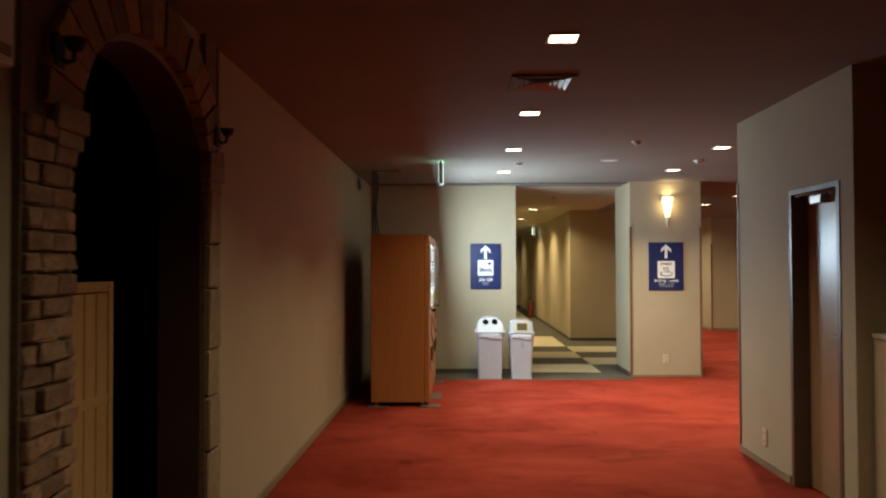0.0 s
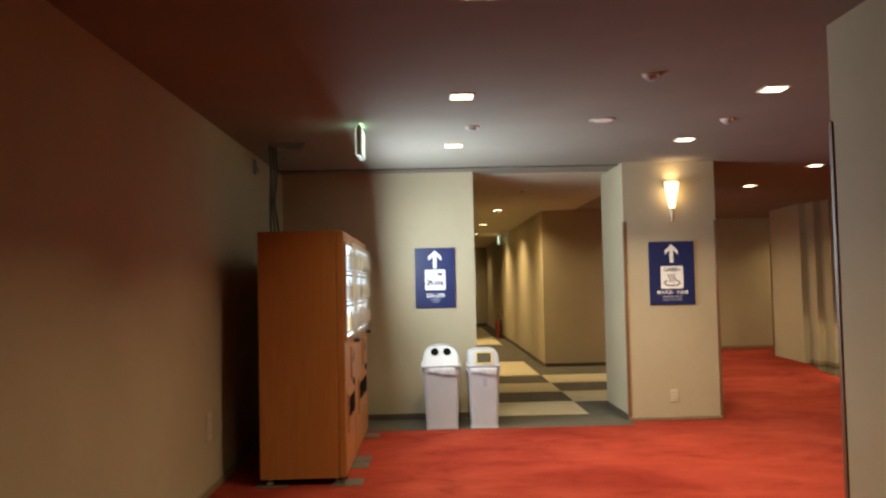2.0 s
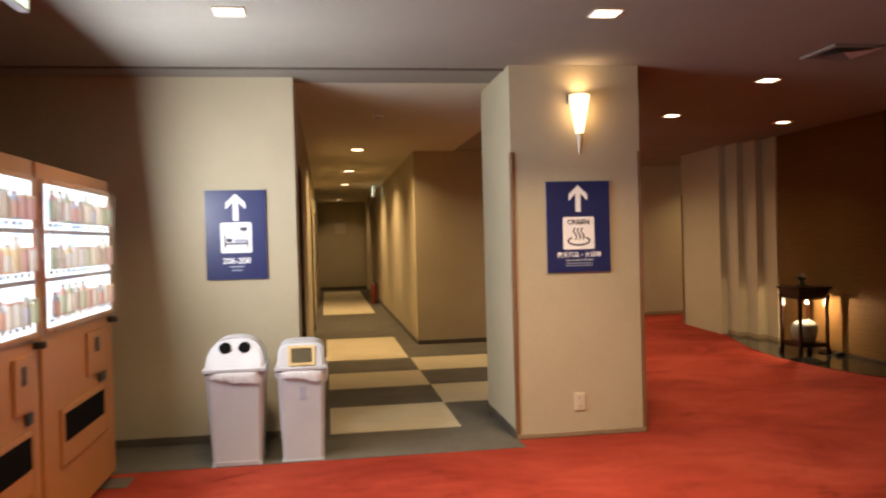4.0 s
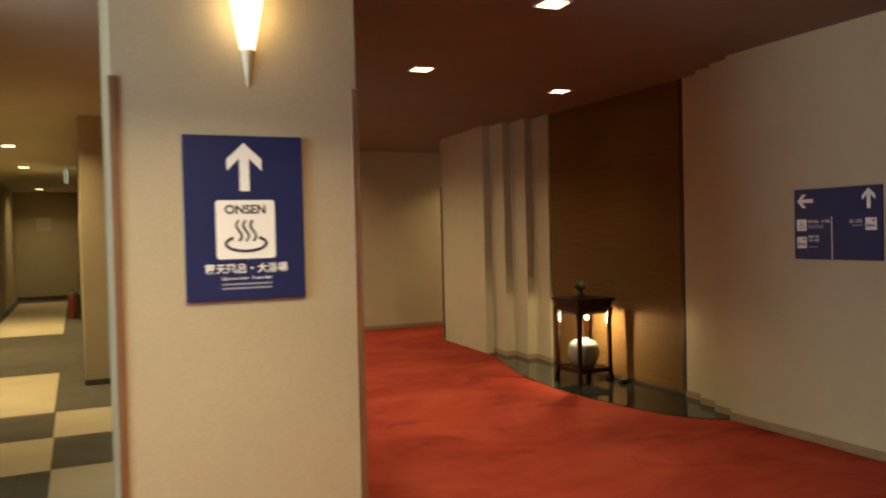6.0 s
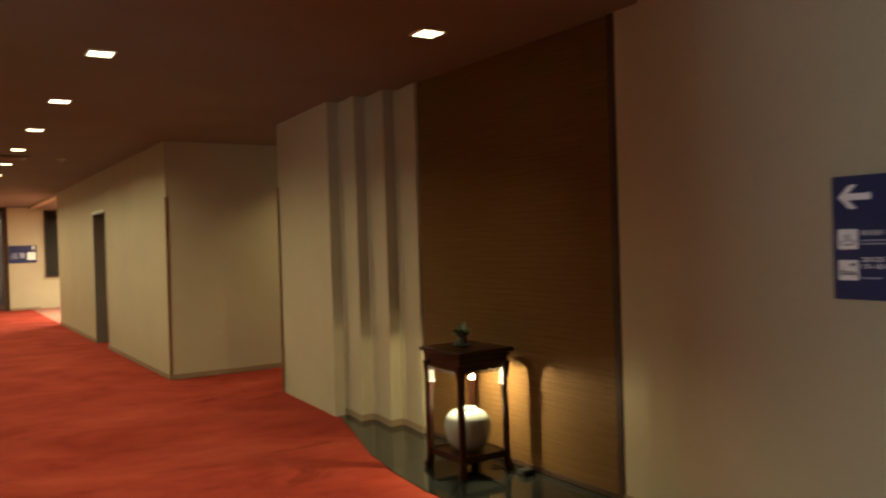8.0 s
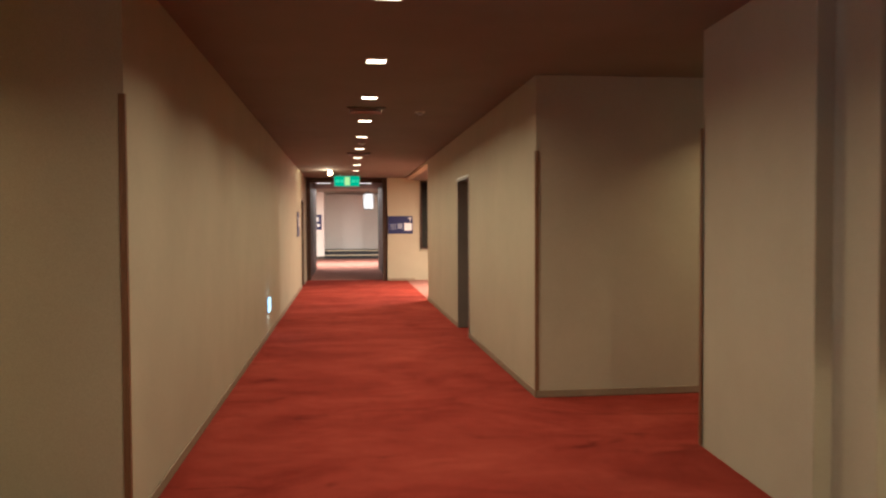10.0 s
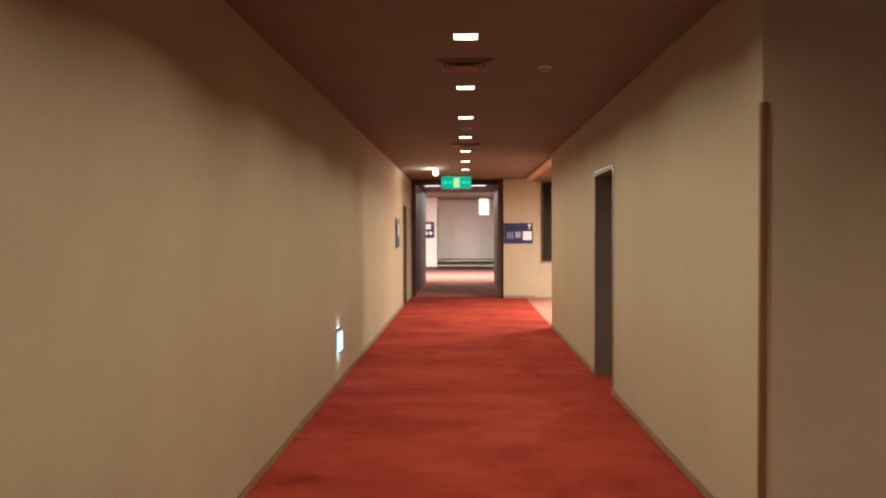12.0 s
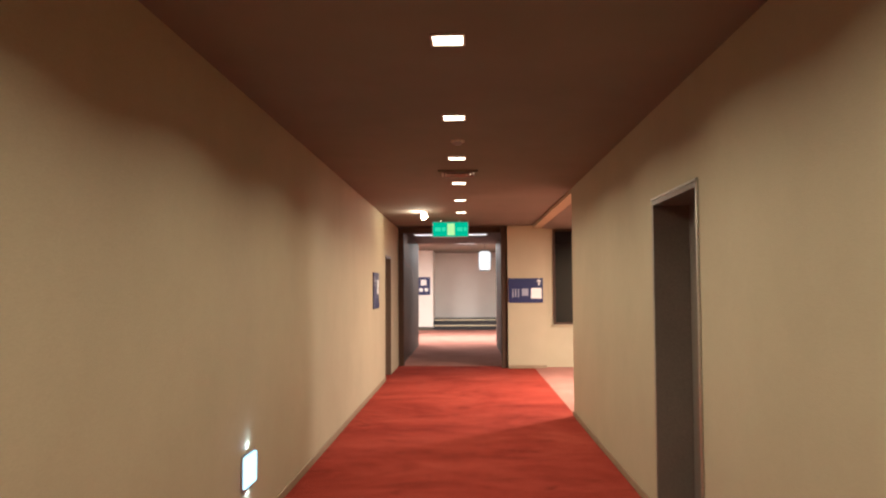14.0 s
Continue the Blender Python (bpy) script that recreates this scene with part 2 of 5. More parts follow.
def profile_xz(points, y0, y1):
    """An outline in x and z, drawn out along y."""
    bm = prism(points, y0, y1)
    for v in bm.verts:
        v.co = (v.co.x, v.co.z, v.co.y)
    bmesh.ops.recalc_face_normals(bm, faces=bm.faces[:])
    return bm


def lathe(profile, n=32, centre=(0, 0, 0)):
    """Spins (radius, height) pairs round an upright axis."""
    bm = bmesh.new()
    rings = []
    for r, z in profile:
        if r < 1e-5:
            rings.append([bm.verts.new((centre[0], centre[1], centre[2] + z))])
        else:
            rings.append([bm.verts.new((centre[0] + r * math.cos(2 * math.pi * i / n), centre[1] + r * math.sin(2 * math.pi * i / n),
                                        centre[2] + z)) for i in range(n)])
    for a, b in zip(rings, rings[1:]):
        for i in range(n):
            j = (i + 1) % n
            if len(a) == 1 and len(b) > 1:
                bm.faces.new((a[0], b[i], b[j]))
            elif len(b) == 1 and len(a) > 1:
                bm.faces.new((a[i], b[0], a[j]))
            elif len(a) > 1:
                bm.faces.new((a[i], a[j], b[j], b[i]))
    bmesh.ops.recalc_face_normals(bm, faces=bm.faces[:])
    return bm


def tube(points, radius=0.01, n=8):
    """A round rod along a run of points."""
    bm = bmesh.new()
    pts = [Vector(p) for p in points]
    rings = []
    for i, p in enumerate(pts):
        d = (pts[min(i + 1, len(pts) - 1)] - pts[max(i - 1, 0)]).normalized()
        u = d.orthogonal().normalized() if i == 0 else (u - d * u.dot(d)).normalized()
        w = d.cross(u)
        rings.append([bm.verts.new(p + radius * (math.cos(2 * math.pi * k / n) * u + math.sin(2 * math.pi * k / n) * w)) for k in range(n)])
    for a, b in zip(rings, rings[1:]):
        for k in range(n):
            bm.faces.new((a[k], a[(k + 1) % n], b[(k + 1) % n], b[k]))
    bm.faces.new(rings[0][::-1]), bm.faces.new(rings[-1])
    bmesh.ops.recalc_face_normals(bm, faces=bm.faces[:])
    return bm


def merge(*bms):
    out = bmesh.new()
    for b in bms:
        me = bpy.data.meshes.new("tmp")
        b.to_mesh(me)
        b.free()
        out.from_mesh(me)
        bpy.data.meshes.remove(me)
    return out


def solid(name, bm, material, smooth=False):
    me = bpy.data.meshes.new(name)
    bm.to_mesh(me)
    bm.free()
    me.materials.append(material)
    if smooth:
        me.shade_smooth()
        me.set_sharp_from_angle(angle=radians(35))
    return new(name, me)


def part(name, bm, material, parent, label="", smooth=False):
    ob = solid(name, bm, material, smooth)
    ob.parent = parent
    if label:
        tagged(ob, label)
    return ob


def thing(name, at, label, category, group="", turn=0.0):
    """An empty at the base of a thing; its parts are built round its own origin."""
    ob = new(name)
    ob.empty_display_size = 0.1
    ob.matrix_world = pose(*at, 0, 0, turn)
    return tagged(ob, label, category, group)


def structure(name, bm, material, label="", smooth=False):
    return tagged(solid(name, bm, material, smooth), label, "", "", "structure")


def lamp(name, m, size, power, colour, parent=None, spread=180.0, size_y=0.0):
    d = bpy.data.lights.new(name, "AREA")
    d.shape = "RECTANGLE" if size_y else "SQUARE"
    d.size, d.energy, d.color, d.spread = size, power, colour, radians(spread)
    if size_y:
        d.size_y = size_y
    ob = new(name, d)
    ob.parent = parent
    ob.matrix_local = m
    return ob


def lettering(text, size, material, parent, x, z, align="CENTER", bold=0.0, name="lettering", depth=0.0030):
    """Flat letters on a board whose face is the plane y = 0 and looks to -y."""
    c = bpy.data.curves.new("letters", "FONT")
    c.body, c.size, c.align_x, c.align_y, c.extrude, c.offset = text, size, align, "CENTER", 0.0004, bold
    ob = bpy.data.objects.new("letters", c)
    scene.collection.objects.link(ob)
    bpy.context.view_layer.update()
    me = bpy.data.meshes.new_from_object(ob.evaluated_get(bpy.context.evaluated_depsgraph_get()))
    bpy.data.objects.remove(ob)
    me.transform(pose(x, -depth, z, 90, 0, 0))
    me.materials.clear()
    me.materials.append(material)
    out = new(name, me)
    out.parent = parent
    return out


# ---- setting: floors, walls, ceilings ----
floor = structure("floor", box(-6.5, 13, -5, 37.6, -0.2, 0), CARPET, "red carpet with darker cloudy streaks", False)
lobby_floor = structure("floor_lobby", box(-2, 9, 37.6, 48, -0.2, 0), CARPET_PINK, "rose red carpet of the far lobby")
structure("floor_passage", box(3.2, 5.165, 32.3, 37.6, -0.05, 0.004), CARPET_PINK, "dusky rose carpet of the passage")
side_floor = structure("floor_side_lobby", box(5.64, 12.9, 26.5, 32.0, -0.05, 0.004), CARPET_PINK, "pale rose carpet of the side lobby")
grey_floor = structure("floor_guest_corridor", prism([(-1.33, 10.13), (2.16, 10.13), (2.16, 10.6), (3.05, 11.3), (3.05, 15.6), (2.1, 15.6), (2.1, 30.0), (0.6, 30.0), (0.6, 10.85), (-1.33, 10.85)], -0.05, 0.004),
                       CARPET_GREY, "grey carpet with beige rectangles")
for x0, x1, y0, y1 in ((0.88, 1.84, 10.8, 11.71), (0.88, 1.84, 12.56, 13.45), (0.86, 1.82, 14.36, 16.5), (0.80, 1.80, 20.45, 27.6),
                       (1.845, 3.0, 11.70, 12.57), (1.835, 3.0, 13.44, 14.37)):
    part("carpet_inlay", box(x0, x1, y0, y1, 0.0, 0.008), CARPET_BEIGE, grey_floor)

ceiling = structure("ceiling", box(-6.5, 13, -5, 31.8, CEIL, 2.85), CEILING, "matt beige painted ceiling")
# thin overlay, its lighter colour replaces light bounced up from the corridor
structure("ceiling_guest_corridor", prism([(0.68, 10.98), (2.6, 10.98), (2.6, 15.54), (2.07, 15.54), (2.07, 29.9), (0.68, 29.9)], CEIL - 0.0025, CEIL + 0.05), CEILING_LIFTED, "guest corridor ceiling, lightened in colour to stand in for bounced light")
structure("ceiling_passage", box(3.0, 5.6, 31.8, 37.6, 2.575, 2.85), DARK_WOOD, "low dark wooden ceiling of the passage")
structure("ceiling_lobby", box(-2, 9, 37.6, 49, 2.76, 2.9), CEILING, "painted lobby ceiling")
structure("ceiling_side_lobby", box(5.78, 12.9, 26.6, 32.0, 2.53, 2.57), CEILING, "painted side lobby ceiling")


def wall(name, x0, x1, y0, y1, z0=-0.05, z1=CEIL, material=None, label=""):
    return structure(name, box(x0, x1, y0, y1, z0, z1), material or WALL, label)


# hall, west side with the arched opening
ARCH_Y0, ARCH_Y1, SPRING, CROWN = 2.26, 3.56, 1.90, 2.32


def arch_curve(y0, y1, spring, crown, n=18):
    mid, half = (y0 + y1) / 2, (y1 - y0) / 2
    return [(mid + half * math.cos(math.pi * i / n), spring + (crown - spring) * math.sin(math.pi * i / n)) for i in range(n + 1)]


WX = -1.325
wall("wall_west_south", WX - 0.2, WX, -5, ARCH_Y0)
wall("wall_west_north", WX - 0.2, WX, ARCH_Y1, 10.98)
structure("wall_west_arch", profile_yz([(ARCH_Y1, CEIL)] + arch_curve(ARCH_Y0, ARCH_Y1, SPRING, CROWN) + [(ARCH_Y0, CEIL)], WX - 0.2, WX), WALL)
# room behind the arch, its lack of light put into the surface colour
wall("wall_bar_west", -5.2, -5.0, 0.3, 6.2, material=WALL_UNLIT)
wall("wall_bar_south", -5.0, WX - 0.2, 0.3, 0.5, material=WALL_UNLIT)
wall("wall_bar_north", -5.0, WX - 0.2, 6.0, 6.2, material=WALL_UNLIT)
structure("ceiling_bar", box(-5.0, WX - 0.2, 0.5, 6.0, 2.55, 2.64), WALL_UNLIT)
structure("floor_bar", box(-5.0, WX - 0.2, 0.5, 6.0, 0.0, 0.004), WALL_UNLIT)
# hall, east side with the service door
EX, DY0, DY1 = 2.115, 4.42, 5.13
wall("wall_east_south", EX, 6.2, DY0 - 0.16, DY0)
wall("wall_east_far", 6.0, 6.2, -5, DY0 - 0.16)
wall("wall_east_north", EX, EX + 0.3, DY1, 6.11)
wall("wall_east_header", EX, EX + 0.3, DY0, DY1, 1.95, CEIL)
wall("wall_east_return", EX + 0.3, 9.9, 5.91, 6.11)
wall("wall_south", -1.7, 6.2, -5.2, -5.0)
wall("wall_east_end", 9.9, 10.1, 5.8, 10.4)
# around the lift sign
wall("wall_sign_south", 6.22, 10.1, 10.245, 10.4)
wall("wall_sign", 6.22, 6.42, 10.4, 11.5)
# wall with the room sign, and the guest corridor
wall("wall_rooms", WX - 0.2, 0.68, 10.78, 10.98)
GDOORS = ((11.4, 12.2), (16.9, 17.75), (21.4, 22.25))
ys = 10.98
for a, b in GDOORS:
    wall("wall_guest_west", 0.48, 0.68, ys, a)
    wall("wall_guest_west_header", 0.48, 0.68, a, b, 2.02, CEIL)
    ys = b
wall("wall_guest_west", 0.48, 0.68, ys, 30.1)
wall("wall_guest_end", 0.68, 2.07, 28.6, 28.8)
# solid block between guest corridor and red corridor
LX = 3.14
LD0, LD1 = 29.9, 30.8
wall("wall_block_south", 2.07, LX, 15.54, 15.78)
wall("wall_block_west", 2.07, 2.27, 15.78, 30.1)
wall("wall_corridor_west", LX - 0.2, LX, 15.78, LD0)
wall("wall_corridor_west_header", LX - 0.2, LX, LD0, LD1, 1.98, CEIL)
wall("wall_corridor_west_end", LX - 0.2, LX, LD1, 32.6)
wall("wall_corridor_west_return", LX, 3.2, 32.45, 32.6)
# pillar
pillar = structure("pillar", box(2.155, 3.085, 10.34, 11.33, -0.05, CEIL), WALL, "square pillar with beige wallpaper")
# red corridor, east side
RX = 5.625
RD0, RD1 = 21.52, 22.53
wall("wall_corridor_east", RX, RX + 0.3, 18.07, RD0)
wall("wall_corridor_east_header", RX, RX + 0.3, RD0, RD1, 2.0, CEIL)
wall("wall_corridor_east", RX, RX + 0.3, RD1, 26.47)
wall("wall_recess_north", RX + 0.3, 8.6, 18.07, 18.2)
wall("wall_recess_east", 8.4, 8.6, 16.4, 18.07)
wall("wall_recess_south", 6.5, 8.6, 16.4, 16.555)
structure("wall_niche_north", prism([(6.225, 15.22), (6.315, 16.555), (6.55, 16.555), (6.55, 15.288)], -0.05, CEIL), WALL)
wall("wall_side_header", RX, RX + 0.15, 26.47, 31.8, 2.53, CEIL)
wall("wall_side_south", RX + 0.3, 12.9, 26.47, 26.62)
wall("wall_side_east", 12.7, 12.9, 26.62, 32.0)
wall("wall_side_pier", 5.165, 5.85, 31.8, 32.2)
wall("wall_side_north", 5.85, 12.9, 32.0, 32.2)


# niche: stepped wings either side of a woven blind
def ribs(x0, y0, steps, n, z0, z1, out=0.0, skip=0):
    """A stepped wing from a plan point, n times over the given runs, solid behind."""
    pts = [(x0 - out, y0)]
    for _ in range(n):
        for dx, dy in steps:
            x0, y0 = x0 + dx, y0 + dy
            pts.append((x0 - out, y0 - out * 0.6))
    pts = pts[skip:]
    return prism(pts + [(6.95, pts[-1][1]), (6.95, pts[0][1])], z0, z1)


NORTH = ((0.105, 0.022), (0.010, -0.042), (0.0, -0.03), (-0.030, -0.230), (0.0, -0.04))
SOUTH = ((-0.004, -0.236), (-0.086, -0.014))
structure("wall_niche_ribs_north", ribs(6.225, 15.22, NORTH, 3, 0, CEIL, 0.0, 1), WALL, "stepped ribbed wall beside the niche")
structure("wall_niche_ribs_south", ribs(6.49, 12.25, SOUTH, 3, 0, CEIL), WALL, "stepped ribbed wall beside the niche")
structure("skirting_ribs_north", ribs(6.225, 15.22, NORTH, 3, 0.0, 0.055, 0.012, 1), SKIRT, "brown stepped skirting")
structure("skirting_ribs_south", ribs(6.49, 12.25, SOUTH, 3, 0.0, 0.055, 0.012), SKIRT, "brown stepped skirting")
structure("wall_niche_back", box(6.53, 6.95, 12.25, 14.26, 0, CEIL), WALL)
structure("floor_niche", prism([(6.3, 15.2), (6.25, 15.2), (6.08, 14.6), (5.90, 14.0), (5.81, 13.5), (5.775, 13.1), (5.795, 12.65), (5.86, 12.15), (5.96, 11.8), (6.09, 11.6), (6.24, 11.5), (6.9, 11.5), (6.9, 15.2)], -0.05, 0.007),
          TILE_BLACK, "polished black stone floor of the niche")

# far passage and lobby
wall("wall_passage_west", 3.05, 3.2, 32.6, 37.6, 0, 2.6, DARK_WOOD, "dark wood lined passage wall")
wall("wall_passage_east", 5.165, 5.3, 32.2, 37.6, 0, 2.6, DARK_WOOD, "dark wood lined passage wall")
wall("wall_lobby_west", -0.2, 3.12, 36.6, 37.6, 0, 2.76, WALL_WHITE)
wall("wall_lobby_east", 5.28, 9, 36.6, 37.6, 0, 2.76, WALL_WHITE)
wall("wall_lobby_back", 1.0, 3.25, 45.0, 48, 0, 2.76, WALL_WHITE)
wall("wall_lobby_alcove", 3.25, 6.2, 47.0, 47.2, 0, 2.76, WALL_WHITE)
wall("wall_lobby_back_east", 5.55, 9, 45.0, 47.2, 0, 2.76, WALL_WHITE)
wall("wall_lobby_side", -0.4, -0.2, 36.6, 48, 0, 2.76, WALL_WHITE)
wall("wall_lobby_side_east", 8.8, 9, 37.6, 48, 0, 2.76, WALL_WHITE)
for i in range(2):
    structure("step_lobby", box(3.25, 5.55, 45.05 + 0.32 * i, 47.0, 0.005, 0.18 * (i + 1), 0.008), BLACK, "dark stone step with a pale nosing")
    structure("trim_step_nosing", box(3.25, 5.55, 45.035 + 0.32 * i, 45.05 + 0.32 * i, 0.18 * (i + 1) - 0.04, 0.18 * (i + 1)), CARPET_BEIGE)

# ceiling joint over the rooms wall
structure("trim_ceiling_joint", box(WX, 2.15, 10.46, 10.49, CEIL - 0.012, CEIL), SKIRT_DARK, "dark ceiling joint strip")


# skirtings
def skirt(x0, x1, y0, y1, material=None, h=0.06):
    structure("baseboard", box(x0, x1, y0, y1, 0.002, h, 0.003, 1), material or SKIRT)


T = 0.012
skirt(WX, WX + T, ARCH_Y1 + 0.215, 10.78)
skirt(WX + T, 0.68, 10.78 - T, 10.78, SKIRT_DARK)
skirt(EX - T, EX, DY1 + 0.02, 6.11)
skirt(EX, 6.0, DY0 - 0.16 - T, DY0 - 0.16)
skirt(2.155, 3.085, 10.34 - T, 10.34, SKIRT, 0.035)
skirt(2.155 - T, 2.155, 10.35, 11.33, SKIRT_DARK)
skirt(2.07, LX, 15.54 - T, 15.54, SKIRT_DARK)
skirt(2.07 - T, 2.07, 15.58, 28.58, SKIRT_DARK)
skirt(0.7, 2.05, 28.6 - T, 28.6, SKIRT_DARK, 0.09)
skirt(0.68, 0.68 + T, 12.2, 16.9, SKIRT_DARK)
skirt(0.68, 0.68 + T, 17.75, 21.4, SKIRT_DARK)
skirt(LX, LX + T, 15.6, LD0)
skirt(RX - T, RX, 18.07, RD0)
skirt(RX - T, RX, RD1, 26.47)
skirt(RX, 8.4, 18.07 - T, 18.07)
skirt(6.22 - T, 6.22, 10.29, 11.5)
skirt(5.165, 5.85, 31.8 - T, 31.8)


# wooden corner guards
def guard(x, y, sx, sy, h=1.98, w=0.022):
    """An angle strip of wood on an outer corner; sx, sy give the way the room lies."""
    t = 0.008
    bm = merge(box(min(x, x - sx * w) , max(x, x - sx * w), min(y, y + sy * t), max(y, y + sy * t), 0.01, h, 0.002, 1),
               box(min(x, x + sx * t), max(x, x + sx * t), min(y + sy * t, y - sy * w), max(y + sy * t, y - sy * w), 0.01, h, 0.002, 1))
    structure("trim_corner_guard", bm, TRIM, "brown wooden corner guard")


guard(2.155, 10.34, -1, -1)
guard(3.085, 10.34, 1, -1)
guard(LX, 15.54, 1, -1)
guard(RX, 18.07, -1, -1)
guard(6.22, 10.245, -1, -1, 1.98, 0.03)
guard(EX, 6.11, -1, 1, 2.12)
guard(6.305, 16.555, -1, 1)


# ---- ceiling lights ----
def downlight(at, power, group, spread, colour=LAMP_WARM, tilt=0.0, label="square recessed ceiling downlight, lit warm white"):
    t = thing("ceiling_downlight", at, label, "downlight", group)
    s, w = 0.068, 0.010
    rim = merge(box(-s - w, s + w, -s - w, -s, -0.010, 0), box(-s - w, s + w, s, s + w, -0.010, 0),
                box(-s - w, -s, -s, s, -0.010, 0), box(s, s + w, -s, s, -0.010, 0))
    part("frame", rim, PLASTIC_CREAM, t)
    part("diffuser", box(-s, s, -s, s, -0.004, -0.001), LAMP_FACE, t, "glowing square diffuser")
    lamp("lamp", pose(0, 0, -0.014, 0, tilt, 0), 0.10, power, colour, t, spread)
    return t


first = downlight((0.431, 3.68, CEIL), LAMP_POWER * 0.50, "hall downlights", 132)
first = downlight((0.431, 5.58, CEIL), LAMP_POWER * 0.68, "hall downlights", 124)
for y in (7.375, 9.15):
    copy_thing(first, pose(0.431, y, CEIL))
first = downlight((2.392, 7.33, CEIL), LAMP_POWER * 1.6, "hall downlights", 122)
copy_thing(first, pose(2.392, 9.07, CEIL))
# unseen lamp, added at the row's spacing to brighten the arch
downlight((0.431, 1.88, CEIL), LAMP_POWER * 0.42, "hall downlights", 140)
downlight((4.345, 10.8, CEIL), LAMP_POWER * 0.48, "hall downlights", 100)
downlight((4.345, 12.555, CEIL), LAMP_POWER * 0.72, "hall downlights", 104)
downlight((4.345, 14.28, CEIL), LAMP_POWER, "hall downlights", 150)
downlight((7.5, 8.7, CEIL), LAMP_POWER * 0.10, "hall downlights", 125)
first = downlight((4.345, 15.99, CEIL), LAMP_POWER * 0.95, "corridor downlights", 150, tilt=-4)
for y in (15.99 + 1.652 * k for k in range(1, 9)):
    copy_thing(first, pose(4.345, y, CEIL))
downlight((5.84, 13.03, CEIL), LAMP_POWER * 0.045, "hall downlights", 84)
first = downlight((1.32, 15.26, CEIL), GUEST_POWER, "guest corridor downlights", 138, LAMP_GUEST)
for y in (18.3, 21.4):
    copy_thing(first, pose(1.30, y, CEIL))
downlight((1.30, 27.2, CEIL), GUEST_POWER * 0.3, "guest corridor downlights", 138, LAMP_GUEST)
downlight((7.5, 17.3, CEIL), GUEST_POWER * 0.35, "hall downlights", 125, LAMP_GUEST)

# side lobby and far lobby light
for x, y in ((7.7, 28.6),):
    t = thing("ceiling_panel_light", (x, y, 2.53), "square lit ceiling panel of the side lobby", "ceiling light", "side lobby lights")
    part("frame", box(-0.33, 0.33, -0.33, 0.33, -0.012, 0, 0.004, 1), PLASTIC_CREAM, t)
    part("diffuser", box(-0.3, 0.3, -0.3, 0.3, -0.016, -0.013), PANEL_LIGHT, t)
    lamp("lamp", pose(0, 0, -0.03), 0.3, 560, (1, 0.82, 0.64), t)
for x in (3.54, 4.65):
    t = thing("passage_ceiling_light", (x, 33.7, 2.575), "flat white ceiling light in the dark passage", "ceiling light", "passage lights")
    part("housing", box(-0.2, 0.2, -0.16, 0.16, -0.03, 0, 0.006, 1), PLASTIC, t)
    part("diffuser", box(-0.18, 0.18, -0.14, 0.14, -0.036, -0.031), PANEL_LIGHT, t)
    lamp("lamp", pose(0, 0, -0.045), 0.28, 5, (1, 0.85, 0.7), t)
for x in (1.6, 4.4, 7.2):
    t = thing("ceiling_panel_light", (x, 40.5, 2.76), "square lit ceiling panel of the far lobby", "ceiling light", "lobby lights")
    part("frame", box(-0.33, 0.33, -0.33, 0.33, -0.012, 0, 0.004, 1), PLASTIC_CREAM, t)
    part("diffuser", box(-0.3, 0.3, -0.3, 0.3, -0.016, -0.013), PANEL_LIGHT, t)
    lamp("lamp", pose(0, 0, -0.03), 0.5, 270, (1, 0.90, 0.78), t)

# pendant lantern in the far lobby
lan = thing("pendant_lantern", (4.97, 41.3, 1.98), "white paper pendant lantern with a dark cap", "lantern")
part("shade", lathe([(0.0, 0.0), (0.13, 0.0), (0.17, 0.06), (0.175, 0.3), (0.17, 0.52), (0.13, 0.58), (0, 0.58)], 28), LANTERN, lan, "glowing paper shade", True)
for z in (0.0, 0.57):
    part("ring", lathe([(0.12, z - 0.012), (0.14, z - 0.012), (0.14, z + 0.022), (0.12, z + 0.022)], 28), BLACK, lan)
for k in range(8):
    a = math.pi * k / 4
    part("rib", tube([(0.132 * math.cos(a), 0.132 * math.sin(a), 0.0), (0.177 * math.cos(a), 0.177 * math.sin(a), 0.08), (0.181 * math.cos(a), 0.181 * math.sin(a), 0.3), (0.177 * math.cos(a), 0.177 * math.sin(a), 0.5), (0.132 * math.cos(a), 0.132 * math.sin(a), 0.58)], 0.007, 6), BLACK, lan)
part("cord", tube([(0, 0, 0.58), (0, 0, 0.78)], 0.006), BLACK, lan)

# spotlight near the corridor's end
sp = thing("ceiling_spotlight", (3.8, 29.07, CEIL), "small round ceiling spotlight, lit", "spotlight")
part("base", lathe([(0, -0.02), (0.05, -0.02), (0.05, 0), (0, 0)], 20), PLASTIC_CREAM, sp)
part("bulb", lathe([(0, -0.12), (0.03, -0.11), (0.045, -0.08), (0.04, -0.045), (0.02, -0.02), (0, -0.02)], 20), NIGHT_GLOW, sp, "glowing bulb", True)
d = bpy.data.lights.new("lamp", "POINT")
d.energy, d.color, d.shadow_soft_size = 13.0, LAMP_WARM, 0.02
lo = new("lamp", d)
lo.parent = sp
lo.matrix_local = pose(-0.07, 0.0, -0.09)


# ---- hall things ----
# stone and brick surround of the arched opening
surround = thing("arch_surround", (WX, 0, 0), "old brick and stone surround of a dark arched opening", "arch")
FACE = 0.045
for y0, y1 in ((1.96, ARCH_Y0), (ARCH_Y1, 3.77)):
    part("backing", profile_yz([(y0, 0), (y1, 0), (y1, CEIL), (y0, CEIL)], 0.0, FACE - 0.02), MORTAR, surround)
rnd = random.Random(5)


